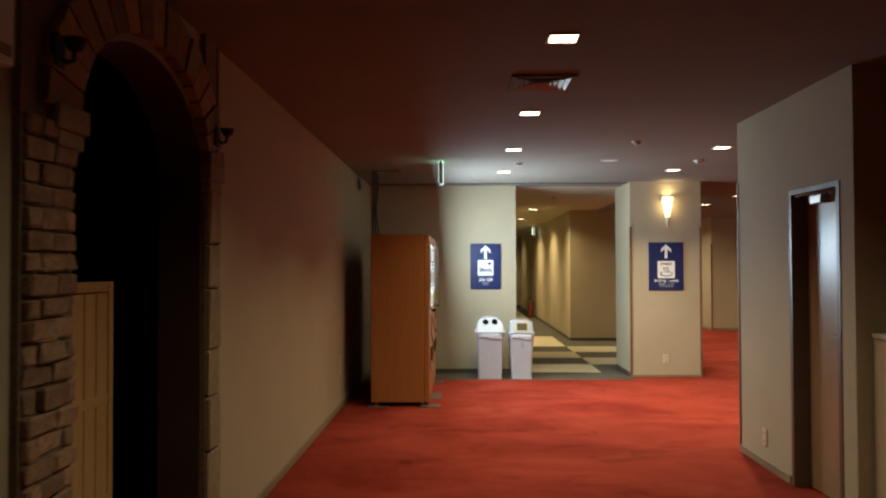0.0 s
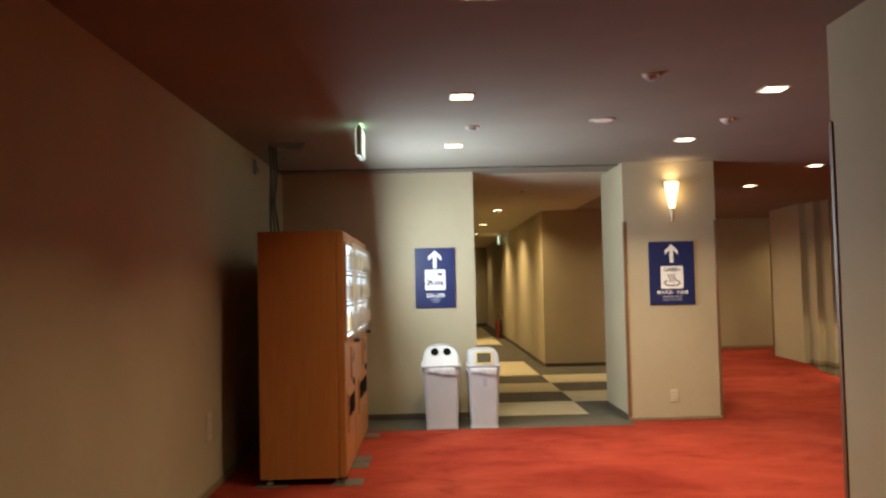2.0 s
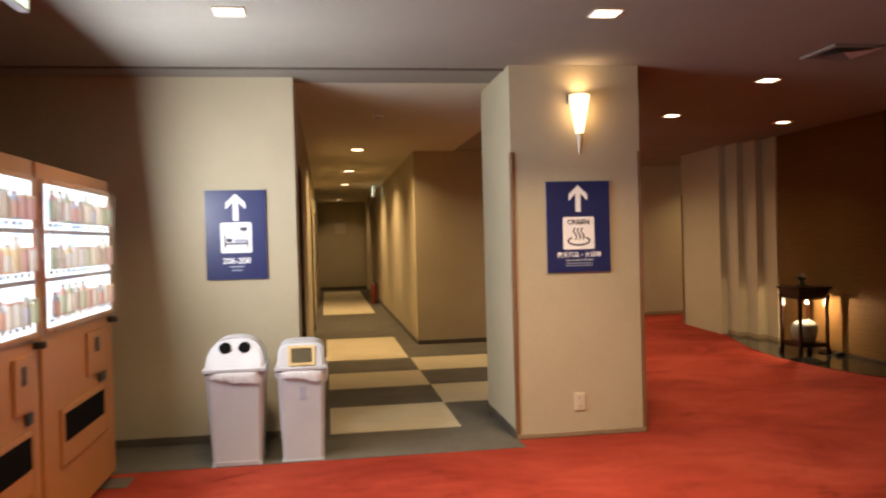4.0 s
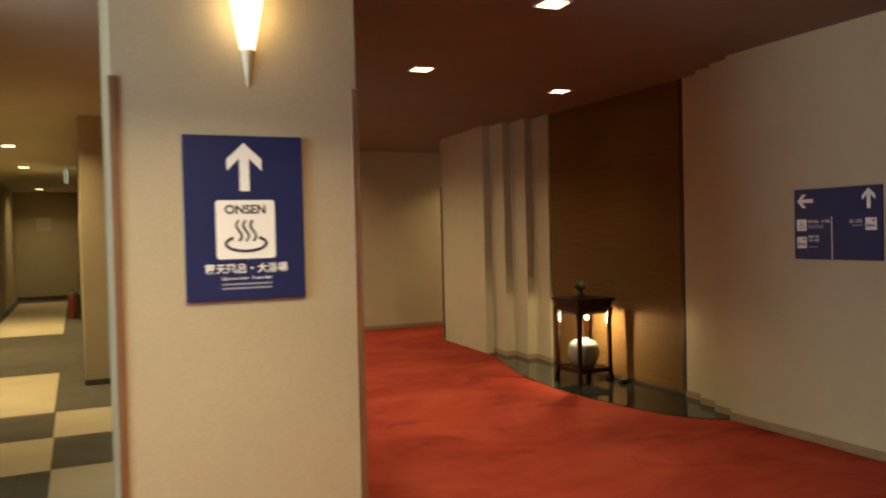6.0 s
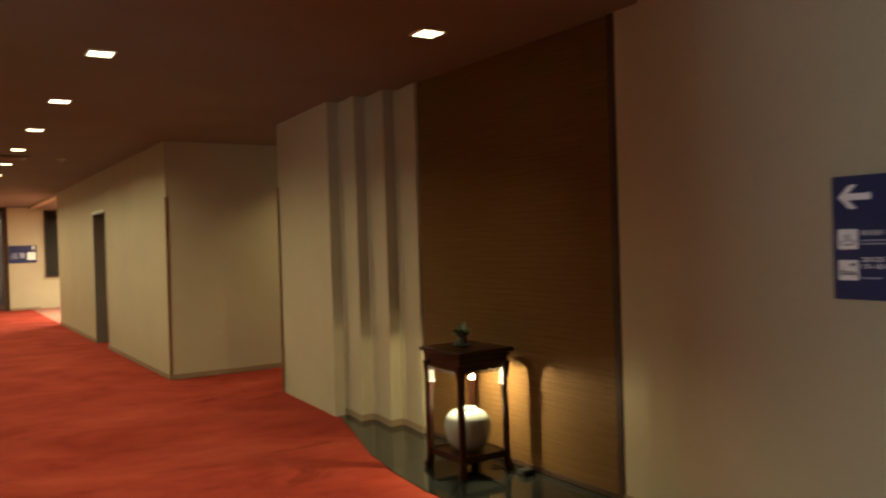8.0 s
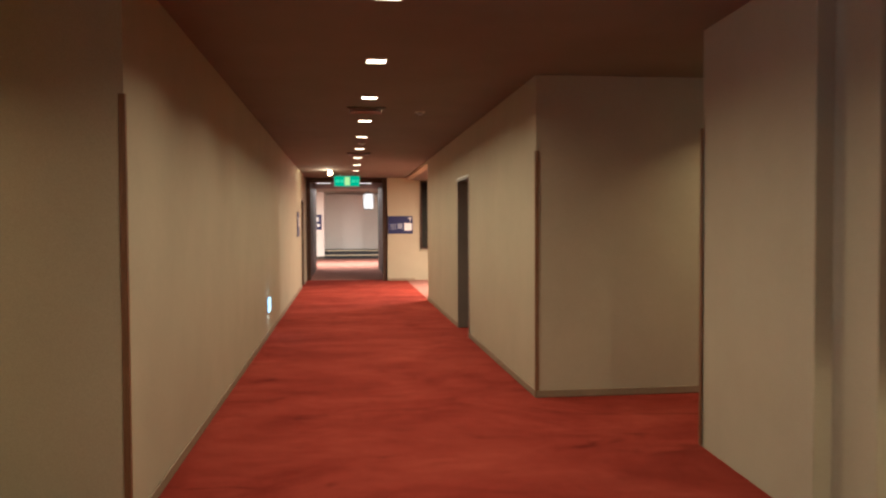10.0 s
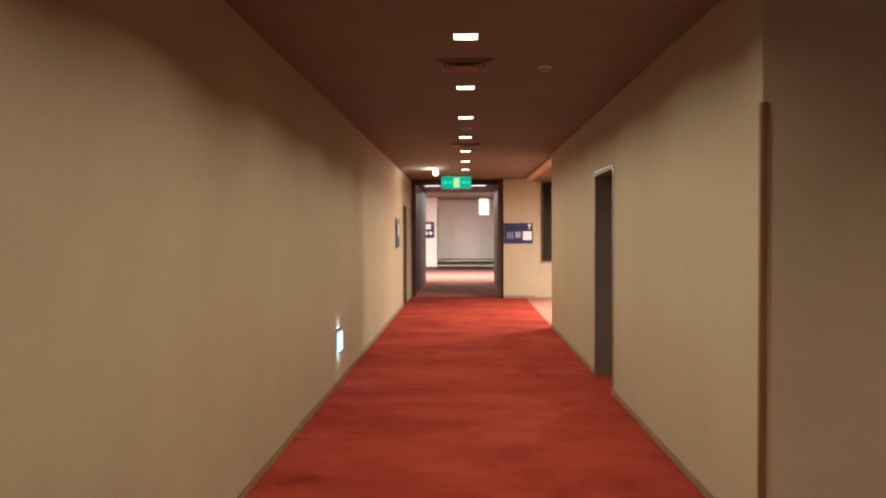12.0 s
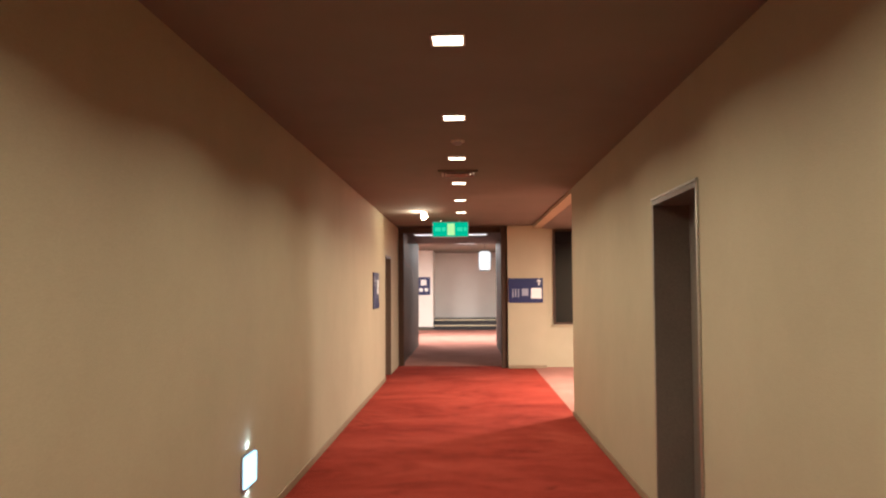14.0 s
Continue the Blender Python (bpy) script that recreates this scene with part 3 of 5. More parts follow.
def rough_block(y0, y1, z0, z1, x0, x1):
    bm = box(x0, x1, y0, y1, z0, z1, 0.007, 1)
    for v in bm.verts:
        v.co += Vector((rnd.uniform(-0.006, 0.006), rnd.uniform(-0.003, 0.003), rnd.uniform(-0.003, 0.003)))
    return bm


z, row = 0.0, 0
while z < 1.86:
    h = rnd.uniform(0.060, 0.072)
    cuts = [1.965, 2.12, 2.255] if row % 2 else [1.965, 2.04, 2.19, 2.255]
    for a, b in zip(cuts, cuts[1:]):
        part("brick", rough_block(a + 0.004, b - 0.004, z + 0.004, z + h - 0.004, 0.01, FACE + rnd.uniform(-0.008, 0.012)), BRICK, surround)
    z += h
    row += 1
z = 0.0
while z < 1.83:
    h = rnd.uniform(0.21, 0.30)
    part("stone", rough_block(ARCH_Y1 + 0.004, 3.73, z + 0.004, min(z + h, 1.86) - 0.004, 0.01, FACE + rnd.uniform(-0.004, 0.008)), STONE, surround)
    z += h
for y0, y1 in ((2.10, 2.30), (3.53, 3.76)):
    part("impost", merge(box(0.005, 0.065, y0, y1, 1.87, 1.95, 0.012), box(0.005, 0.055, y0 + 0.02, y1 - 0.02, 1.82, 1.87, 0.01)), STONE, surround, "worn stone impost block")
mid, half = (ARCH_Y0 + ARCH_Y1) / 2, (ARCH_Y1 - ARCH_Y0) / 2
N = 17
for i in range(N):
    a0, a1 = math.pi * (i + 0.06) / N, math.pi * (i + 0.94) / N
    pts = [(mid + (half + d) * math.cos(a), 1.93 + (CROWN - 1.90 + d * 0.95) * math.sin(a)) for d, a in ((0, a0), (0.21, a0), (0.21, a1), (0, a1))]
    part("voussoir", profile_yz(pts, 0.004, FACE + rnd.uniform(0.0, 0.012)), BRICK, surround)
part("corner_bead", box(0.002, 0.03, 3.735, 3.77, 0.0, CEIL - 0.02, 0.004), TRIM, surround, "dark brown wooden edge strip")
# dark sheets added over the reveal and soffit in place of shade
part("reveal_shade", box(-0.195, 0.005, ARCH_Y0 - 0.001, ARCH_Y0 + 0.012, 0, 1.9), WALL_UNLIT, surround, "added dark sheet that stands in for shade on the reveal")
part("reveal_shade", box(-0.195, 0.005, ARCH_Y1 - 0.012, ARCH_Y1 + 0.001, 0, 1.9), WALL_UNLIT, surround, "added dark sheet that stands in for shade on the reveal")
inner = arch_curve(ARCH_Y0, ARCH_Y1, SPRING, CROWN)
part("soffit_shade", profile_yz(inner + [(y, z - 0.014) for y, z in arch_curve(ARCH_Y0 + 0.012, ARCH_Y1 - 0.012, SPRING, CROWN)][::-1], -0.195, 0.004), WALL_UNLIT, surround, "added dark sheet that stands in for shade under the arch")


def bracket_lamp(y, z):
    t = thing("wall_bracket", (WX + 0.05, y, z), "unlit black iron wall bracket with a small cup", "bracket", "arch brackets")
    part("backplate", box(-0.005, 0.012, -0.03, 0.03, -0.05, 0.05, 0.006), IRON, t)
    part("arm", tube([(0.01, 0, -0.02), (0.03, 0, -0.035), (0.05, 0, -0.03), (0.055, 0, 0.0)], 0.007), IRON, t, "", True)
    part("cup", lathe([(0, 0), (0.02, 0.0), (0.03, 0.02), (0.034, 0.035), (0.028, 0.035), (0, 0.012)], 16, (0.055, 0, 0)), IRON, t, "", True)


bracket_lamp(2.11, 2.10)
bracket_lamp(3.65, 2.10)
# counter in the dark room behind the arch
bar = thing("bar_counter", (-4.6, 5.2, 0.004), "black counter in the unlit room behind the arch", "counter")
part("body", box(0.03, 2.9, 0.06, 0.6, 0.08, 0.96, 0.006), BLACK, bar)
part("plinth", box(0.05, 2.88, 0.10, 0.58, 0.0, 0.08), BLACK, bar)
part("worktop", box(0.0, 2.93, 0.0, 0.62, 0.9605, 1.0, 0.008), DARK_WOOD, bar)
for k in range(5):
    part("panel", box(0.08 + 0.565 * k, 0.6 + 0.565 * k, 0.045, 0.0595, 0.14, 0.9, 0.004, 1), DARK_WOOD, bar)
# pine screen just inside the arch
scr = thing("pine_screen", (-1.64, 2.3, 0.004), "low pale pine screen standing inside the dark arch", "screen")
part("panel", box(-0.012, 0.012, 0.04, 0.945, 0.0, 1.34), PINE, scr)
for y in (0.0, 0.945):
    part("stile", box(-0.02, 0.02, y, y + 0.045, 0.0, 1.39, 0.004), PINE, scr)
for z in (0.02, 0.42, 0.86, 1.345):
    part("rail", box(-0.018, 0.018, 0.045, 0.945, z, z + 0.045, 0.003), PINE, scr)
for k in range(8):
    part("slat", box(0.012, 0.017, 0.085 + 0.107 * k, 0.145 + 0.107 * k, 0.07, 1.34), PINE, scr)
# pale header box by the arch
hb = thing("wall_box", (WX, 0.95, 1.97), "pale cream box mounted high on the wall", "box")
part("body", box(0.001, 0.10, 0, 0.85, 0, 0.6, 0.008), PLASTIC_CREAM, hb)
part("lid_edge", box(0.10, 0.104, 0.02, 0.83, 0.02, 0.05, 0.001), SKIRT, hb)


# vending machines
COVER = shader("clear_cover", (1, 1, 1), 0.03)
COVER.node_tree.nodes["Principled BSDF"].inputs["Transmission Weight"].default_value = 1.0
COVER.node_tree.nodes["Principled BSDF"].inputs["IOR"].default_value = 1.1
rnd_v = random.Random(3)
# drink colours lifted towards white to stand in for the display's glare
DRINKS = [shader("drink_%s" % n, tuple(0.45 + 0.5 * v for v in c), 0.3) for n, c in (("green", (0.10, 0.32, 0.10)), ("blue", (0.10, 0.25, 0.60)), ("white", (0.75, 0.76, 0.74)), ("brown", (0.22, 0.09, 0.03)),
          ("red", (0.50, 0.04, 0.04)), ("yellow", (0.70, 0.50, 0.08)), ("clear", (0.60, 0.72, 0.80)), ("black", (0.03, 0.03, 0.03)))]


def sample_mesh(kind, body, cap):
    """A dummy drink: tall bottle, short bottle or can."""
    prof = ([(0, 0), (0.020, 0), (0.021, 0.012), (0.021, 0.10), (0.018, 0.115), (0.009, 0.132), (0.009, 0.14)], [(0, 0), (0.021, 0), (0.022, 0.01), (0.022, 0.075), (0.012, 0.10), (0.011, 0.108)],
            [(0, 0), (0.019, 0.002), (0.021, 0.010), (0.021, 0.088), (0.018, 0.096)])[kind]
    top = prof[-1]
    bm = merge(lathe(prof + [(0, top[1])], 10), lathe([(0, top[1]), (top[0] + 0.0015, top[1]), (top[0] + 0.0015, top[1] + 0.012), (0, top[1] + 0.012)], 10))
    me = bpy.data.meshes.new("sample_bottle")
    bm.to_mesh(me)
    bm.free()
    me.materials.append(body), me.materials.append(cap)
    for p in me.polygons:
        p.material_index = 1 if p.center.z > top[1] + 0.001 or (0.03 < p.center.z < 0.07 and kind != 2) else 0
    me.shade_smooth()
    return me


SAMPLES = [[sample_mesh(k, DRINKS[(3 * k + 2 * j) % 8], DRINKS[(2 + j * 3 + k) % 8]) for j in range(4)] for k in range(3)]
def vending(y0, y1, label, front):
    t = thing("vending_machine", (-1.02, y0, 0), label, "vending machine", "vending machines")
    w, d, h = y1 - y0, 0.615, 1.80
    part("cabinet", box(0, d - 0.06, 0, w, 0.045, h, 0.006), PANEL_WOOD, t, "orange wood-veneered cabinet")
    part("door", box(d - 0.058, d - 0.005, 0.004, w - 0.004, 0.05, h - 0.004, 0.008), PANEL_WOOD, t)
    z0, z1, m = 1.03, h - 0.10, 0.055
    rim = merge(box(d - 0.004, d + 0.012, m - 0.02, w - m + 0.02, z1, z1 + 0.02, 0.003, 1), box(d - 0.004, d + 0.012, m - 0.02, w - m + 0.02, z0 - 0.02, z0, 0.003, 1),
                box(d - 0.004, d + 0.012, m - 0.02, m, z0, z1, 0.003, 1), box(d - 0.004, d + 0.012, w - m, w - m + 0.02, z0, z1, 0.003, 1))
    part("window_rim", rim, PANEL_WOOD, t)
    part("display", box(d - 0.003, d + 0.002, m, w - m, z0, z1), DISPLAY, t, "brightly lit display of pale drinks")
    hs = (z1 - z0) / 3
    for k in range(1, 3):
        part("shelf", box(d + 0.0025, d + 0.014, m, w - m, z0 + hs * k - 0.010, z0 + hs * k + 0.010, 0.002, 1), SIGN_GREY, t)
    for k in range(3):
        n = max(5, int(w / 0.095))
        for j in range(n):
            yy = m + 0.03 + (w - 2 * m - 0.06) * (j + 0.5) / n
            part("button", box(d + 0.0025, d + 0.01, yy - 0.016, yy + 0.016, z0 + hs * k + 0.022, z0 + hs * k + 0.04, 0.002, 1), PLASTIC, t)
    for k in range(3):
        n = max(5, int(w / 0.115))
        for j in range(n):
            yy = m + 0.02 + (w - 2 * m - 0.04) * (j + 0.5) / n
            kind = rnd_v.randrange(3)
            ob = new("sample_bottle", SAMPLES[kind][rnd_v.randrange(4)])
            ob.parent = t
            ob.matrix_local = pose(d + 0.022, yy, z0 + hs * k + 0.045)
    part("cover", merge(box(d + 0.046, d + 0.049, m - 0.02, w - m + 0.02, z0 - 0.02, z1 + 0.02)), COVER, t, "clear display cover").visible_shadow = False
    part("coin_panel", box(d - 0.004, d + 0.008, w * 0.55, w * 0.86, 0.70, 0.94, 0.004), PANEL_WOOD, t)
    part("coin_slot", box(d + 0.0085, d + 0.012, w * 0.66, w * 0.72, 0.82, 0.90), BLACK, t)
    part("delivery_flap", box(d - 0.004, d + 0.006, w * 0.18, w * 0.82, 0.34, 0.62, 0.01), PANEL_WOOD, t)
    part("delivery_recess", box(d + 0.0065, d + 0.009, w * 0.22, w * 0.78, 0.45, 0.59, 0.001, 1), VOID, t)
    part("coin_return", box(d + 0.0, d + 0.012, w * 0.72, w * 0.82, 0.64, 0.69, 0.006), BLACK, t)
    part("lock_handle", lathe([(0, 0), (0.030, 0), (0.034, 0.012), (0.030, 0.03), (0, 0.034)], 18, (d + 0.012, w * 0.94, 0.955)), BLACK, t, "round black lock handle", True)
    part("lock", lathe([(0, 0), (0.014, 0), (0.014, 0.012), (0, 0.012)], 16, (d - 0.02, w * 0.9, 0.75)), STEEL, t)
    for yy in (0.06, w - 0.06):
        for xx in (0.06, d - 0.08):
            part("foot", lathe([(0, 0.006), (0.028, 0.006), (0.024, 0.018), (0.012, 0.022), (0.012, 0.05), (0, 0.05)], 14, (xx, yy, 0)), STEEL, t)
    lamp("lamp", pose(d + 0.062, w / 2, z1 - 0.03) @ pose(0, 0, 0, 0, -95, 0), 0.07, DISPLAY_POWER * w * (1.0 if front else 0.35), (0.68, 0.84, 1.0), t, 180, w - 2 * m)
    return t


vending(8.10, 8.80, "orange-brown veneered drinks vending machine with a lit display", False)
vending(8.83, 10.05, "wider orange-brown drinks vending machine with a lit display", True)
for x, y in ((-0.42, 8.16), (-0.42, 8.70), (-0.42, 8.92), (-0.42, 9.92), (-0.95, 8.16)):
    t = thing("floor_plate", (x, y, 0.0), "grey rubber plate under a machine's foot", "floor plate", "machine foot plates")
    part("plate", box(-0.10, 0.12, -0.10, 0.10, 0.0005, 0.006, 0.002, 1), SKIRT_DARK, t)
cb = thing("power_cable", (-1.1, 8.98, 1.80), "dark power cables hanging from the ceiling to the machines", "cable")
for k, dx in enumerate((0.0, 0.025, 0.05)):
    part("cable", tube([(dx, 0.0, 0.775), (dx + 0.01, 0.005, 0.55), (dx - 0.008 * k, 0.01, 0.3), (dx * 1.2, 0.012, 0.1), (dx * 1.3 + 0.01, 0.012, 0.005)], 0.008), BLACK, cb, "", True)


# bins
def bin_base(t, w, d, h):
    bm = bmesh.new()
    lv = []
    for s, z in ((0.84, 0.02), (0.86, 0.0), (0.99, h - 0.02), (1.0, h)):
        x, y = w / 2 * s, d / 2 * s
        lv.append([bm.verts.new(c) for c in ((-x, -y, z), (x, -y, z), (x, y, z), (-x, y, z))])
    lv = [lv[1], lv[0]] + lv[2:]
    for a, b in zip(lv, lv[1:]):
        for i in range(4):
            bm.faces.new((a[i], a[(i + 1) % 4], b[(i + 1) % 4], b[i]))
    bm.faces.new(lv[0][::-1]), bm.faces.new(lv[-1])
    bmesh.ops.recalc_face_normals(bm, faces=bm.faces[:])
    up = [e for e in bm.edges if abs(e.verts[0].co.z - e.verts[1].co.z) > 0.03]
    bmesh.ops.bevel(bm, geom=up, offset=0.035, segments=4, affect="EDGES", profile=0.5)
    return part("bucket", bm, PLASTIC, t, "tapered white plastic bucket", True)


def liner(t, w, d, z):
    """Crumpled liner folded over the rim."""
    bm = bmesh.new()
    n, rings = 60, []
    rn = random.Random(int(w * 1000))
    wob = [rn.uniform(-1, 1) for _ in range(n)]
    for k, (dz, o) in enumerate(((0.012, 0.004), (0.0, 0.012), (-0.025, 0.012), (-0.05, 0.010))):
        ring = []
        for i in range(n):
            a = 2 * math.pi * i / n
            c, s_ = math.cos(a), math.sin(a)
            p = 5.0
            rr = (abs(c) ** p + abs(s_) ** p) ** (-1 / p)
            ring.append(bm.verts.new(((w / 2 + o + 0.003 * wob[i]) * c * rr, (d / 2 + o + 0.003 * wob[i]) * s_ * rr, z + dz + ((0.010 * wob[i] - 0.018 * math.sin(a * 2 + w * 9)) if k == 3 else 0))))
        rings.append(ring)
    for a, b in zip(rings, rings[1:]):
        for i in range(n):
            bm.faces.new((a[i], b[i], b[(i + 1) % n], a[(i + 1) % n]))
    bmesh.ops.recalc_face_normals(bm, faces=bm.faces[:])
    part("bin_liner", bm, BAG, t, "translucent bag edge folded over the rim", True)


def hood(a, b, p, y0, y1, front, back, z0, rim):
    """A hollow-looking rounded lid: an arched outline over a projecting rim, front and back leaning in."""
    n = 22
    pts = []
    for i in range(n + 1):
        q = math.pi * i / n
        c, s = math.cos(q), math.sin(q)
        pts.append((math.copysign(abs(c) ** (2 / p), c) * a, abs(s) ** (2 / p) * b + z0 + rim))
    bm = profile_xz([(x, z) for x, z in pts], y0, y1)
    for v in bm.verts:
        k = (v.co.z - z0 - rim) / b
        v.co.y += front * k if v.co.y < 0 else -back * k
    edge = [e for e in bm.edges if abs(e.verts[0].co.y - e.verts[1].co.y) < 0.08 and max(e.verts[0].co.z, e.verts[1].co.z) > z0 + rim + 0.01]
    bmesh.ops.bevel(bm, geom=edge, offset=0.016, segments=3, affect="EDGES")
    lip = box(-a - 0.016, a + 0.016, y0 - 0.014, y1 + 0.012, z0, z0 + rim, 0.008, 2)
    return merge(bm, lip)


t = thing("recycling_bin", (0.295, 10.28, 0.004), "white plastic recycling bin with two round holes in its lid", "bin", "bins by the wall")
bin_base(t, 0.36, 0.38, 0.58)
liner(t, 0.36, 0.38, 0.585)
lid = part("lid", hood(0.178, 0.182, 2.5, -0.185, 0.185, 0.11, 0.03, 0.592, 0.026), PLASTIC, t, "domed white lid with sloping front", True)
for x in (-0.060, 0.060):
    bm = lathe([(0, 0.001), (0.038, 0.001), (0.038, 0.004), (0, 0.004)], 28)
    ob = part("hole", bm, VOID, lid, "round black opening")
    ob.matrix_local = pose(x, -0.185 + 0.11 * 0.66, 0.618 + 0.182 * 0.66, 90 - 31, 0, 0)
part("foot_rail", box(-0.13, 0.13, -0.165, -0.150, 0.0, 0.03, 0.004), PLASTIC, t)

t = thing("waste_bin", (0.705, 10.30, 0.004), "white plastic waste bin with a square flap lid and folded liner", "bin", "bins by the wall")
bin_base(t, 0.31, 0.36, 0.57)
liner(t, 0.31, 0.36, 0.568)
lid = part("lid", hood(0.150, 0.150, 4.2, -0.175, 0.175, 0.045, 0.02, 0.582, 0.024), PLASTIC, t, "squared white lid", True)
fl = part("flap_frame", merge(box(-0.083, 0.083, -0.010, 0, 0.110, 0.126), box(-0.083, 0.083, -0.010, 0, 0.0, 0.016), box(-0.083, -0.066, -0.010, 0, 0.016, 0.110), box(0.066, 0.083, -0.010, 0, 0.016, 0.110)), FLAP_YELLOW, lid, "yellowed frame round the opening")
fl.matrix_local = pose(0.005, -0.173, 0.612, -16.7, 0, 0)
fl = part("flap", box(-0.066, 0.066, -0.004, 0, 0.016, 0.110), HOLE, lid, "olive-brown square opening")
fl.matrix_local = pose(0.005, -0.173, 0.612, -16.7, 0, 0)
part("sticker", box(-0.012, 0.030, -0.1745, -0.168, 0.40, 0.50), SIGN_GREY, t, "small faded grey label")


# ---- signs ----
def arrow(size, turn=0.0):
    """Up arrow in the x, z plane, centred."""
    s = size
    pts = [(-0.10, -0.5), (0.10, -0.5), (0.10, 0.18), (0.36, -0.08), (0.36, 0.16), (0.0, 0.5), (-0.36, 0.16), (-0.36, -0.08), (-0.10, 0.18)]
    c, k = math.cos(turn), math.sin(turn)
    return profile_xz([(s * (x * c - z * k), s * (x * k + z * c)) for x, z in pts], -0.0035, -0.002)


def rounded(x0, x1, z0, z1, r, y0, y1):
    pts = []
    for cx, cz, a in ((x1 - r, z1 - r, 0), (x0 + r, z1 - r, 90), (x0 + r, z0 + r, 180), (x1 - r, z0 + r, 270)):
        pts += [(cx + r * math.cos(radians(a + d)), cz + r * math.sin(radians(a + d))) for d in (0, 30, 60, 90)]
    return profile_xz(pts, y0, y1)


def shift(bm, x, z, s=1.0):
    for v in bm.verts:
        v.co = (v.co.x * s + x, v.co.y, v.co.z * s + z)
    return bm


def ribbon(points, width, y0=-0.0048, y1=-0.0038):
    """A flat band of even width along points in the x, z plane."""
    left, right = [], []
    for i, (x, z) in enumerate(points):
        ax, az = points[max(i - 1, 0)]
        bx, bz = points[min(i + 1, len(points) - 1)]
        L = math.hypot(bx - ax, bz - az) or 1
        nx, nz = -(bz - az) / L * width / 2, (bx - ax) / L * width / 2
        left.append((x + nx, z + nz)), right.append((x - nx, z - nz))
    bm = bmesh.new()
    for (a, b), (c, d) in zip(zip(left, right), list(zip(left, right))[1:]):
        q = [bm.verts.new((p[0], y0, p[1])) for p in (a, b, d, c)]
        bm.faces.new(q)
    return bm


def bath_icon(board, x, z, s, word=True):
    icon = part("bath_pictogram", shift(rounded(-0.5, 0.5, -0.5, 0.5, 0.06, -0.0035, -0.002), x, z, s), SIGN_WHITE, board, "white square with a steaming bath drawn in black")
    dz = -0.10 if word else -0.02
    for k in (-1, 0, 1):
        pts = [(0.12 * k + 0.045 * math.sin(i / 12 * 2 * math.pi) , dz - 0.10 + 0.36 * i / 12) for i in range(13)]
        part("steam", shift(ribbon(pts, 0.04), x, z, s), SIGN_INK, icon)
    pts = [(0.34 * math.cos(a), dz - 0.14 + 0.13 * math.sin(a)) for a in [radians(130 + 280 * i / 28) for i in range(29)]]
    part("basin", shift(ribbon(pts, 0.05), x, z, s), SIGN_INK, icon)
    if word:
        lettering("ONSEN", s * 0.21, SIGN_INK, icon, x, z + s * 0.335, bold=0.0012, depth=0.0045)


def bed_icon(board, x, z, s):
    icon = part("bed_pictogram", shift(rounded(-0.5, 0.5, -0.5, 0.5, 0.06, -0.0035, -0.002), x, z, s), SIGN_WHITE, board, "white square with a bed and lamp drawn in grey")
    part("bed_frame", shift(merge(ribbon([(-0.36, -0.34), (-0.36, 0.10)], 0.05), ribbon([(-0.36, -0.20), (0.36, -0.20)], 0.06), ribbon([(0.36, -0.34), (0.36, -0.08)], 0.05)), x, z, s), SIGN_INK, icon)
    part("blanket", shift(ribbon([(-0.05, -0.105), (0.33, -0.105)], 0.11), x, z, s), SIGN_GREY, icon)
    part("pillow", shift(ribbon([(-0.30, -0.07), (-0.12, -0.10)], 0.12), x, z, s), SIGN_INK, icon)
    part("bed_lamp", shift(merge(ribbon([(0.12, 0.28), (0.36, 0.28)], 0.12), ribbon([(0.24, 0.22), (0.24, 0.12)], 0.03)), x, z, s), SIGN_INK, icon)


def board(name, w, h, at, turn, label, group=""):
    t = thing(name, at, label, "sign", group, turn)
    part("board", box(-w / 2, w / 2, -0.0019, 0.012, -h / 2, h / 2, 0.0008, 1), NAVY, t)
    return t


def small_print(t, x, z, w, h, align=0):
    part("small_print", shift(profile_xz([(-w / 2, -h / 2), (w / 2, -h / 2), (w / 2, h / 2), (-w / 2, h / 2)], -0.0030, -0.0022), x, z), SIGN_GREY, t, "line of print too small to read")


t = board("room_sign", 0.42, 0.63, (0.26, 10.766, 1.465), 0, "navy wall sign with white arrow, bed symbol and room numbers", "wayfinding signs")
part("arrow", shift(arrow(0.19), 0, 0.195), SIGN_WHITE, t)
bed_icon(t, 0, -0.02, 0.215)
lettering("206-208", 0.058, SIGN_WHITE, t, 0, -0.185, bold=0.001)
small_print(t, 0, -0.225, 0.10, 0.010)
small_print(t, 0, -0.25, 0.07, 0.008)
t = board("bath_sign", 0.455, 0.63, (2.622, 10.326, 1.459), 0, "navy wall sign with white arrow and hot spring symbol", "wayfinding signs")
part("arrow", shift(arrow(0.185), 0, 0.195), SIGN_WHITE, t)
bath_icon(t, 0, -0.045, 0.225)
lettering("露天風呂・大浴場", 0.0395, SIGN_WHITE, t, 0, -0.197, bold=0.0006)
lettering("Open-air bath・Public bath", 0.0175, SIGN_WHITE, t, 0, -0.232)
small_print(t, 0, -0.254, 0.19, 0.006)
small_print(t, 0, -0.270, 0.19, 0.006)
t = board("direction_sign", 0.61, 0.44, (6.206, 10.605, 1.38), -90, "wide navy wall sign with two arrows and room numbers", "wayfinding signs")
part("arrow", shift(arrow(0.118, radians(90)), -0.222, 0.145), SIGN_WHITE, t)
part("arrow", shift(arrow(0.118), 0.222, 0.145), SIGN_WHITE, t)
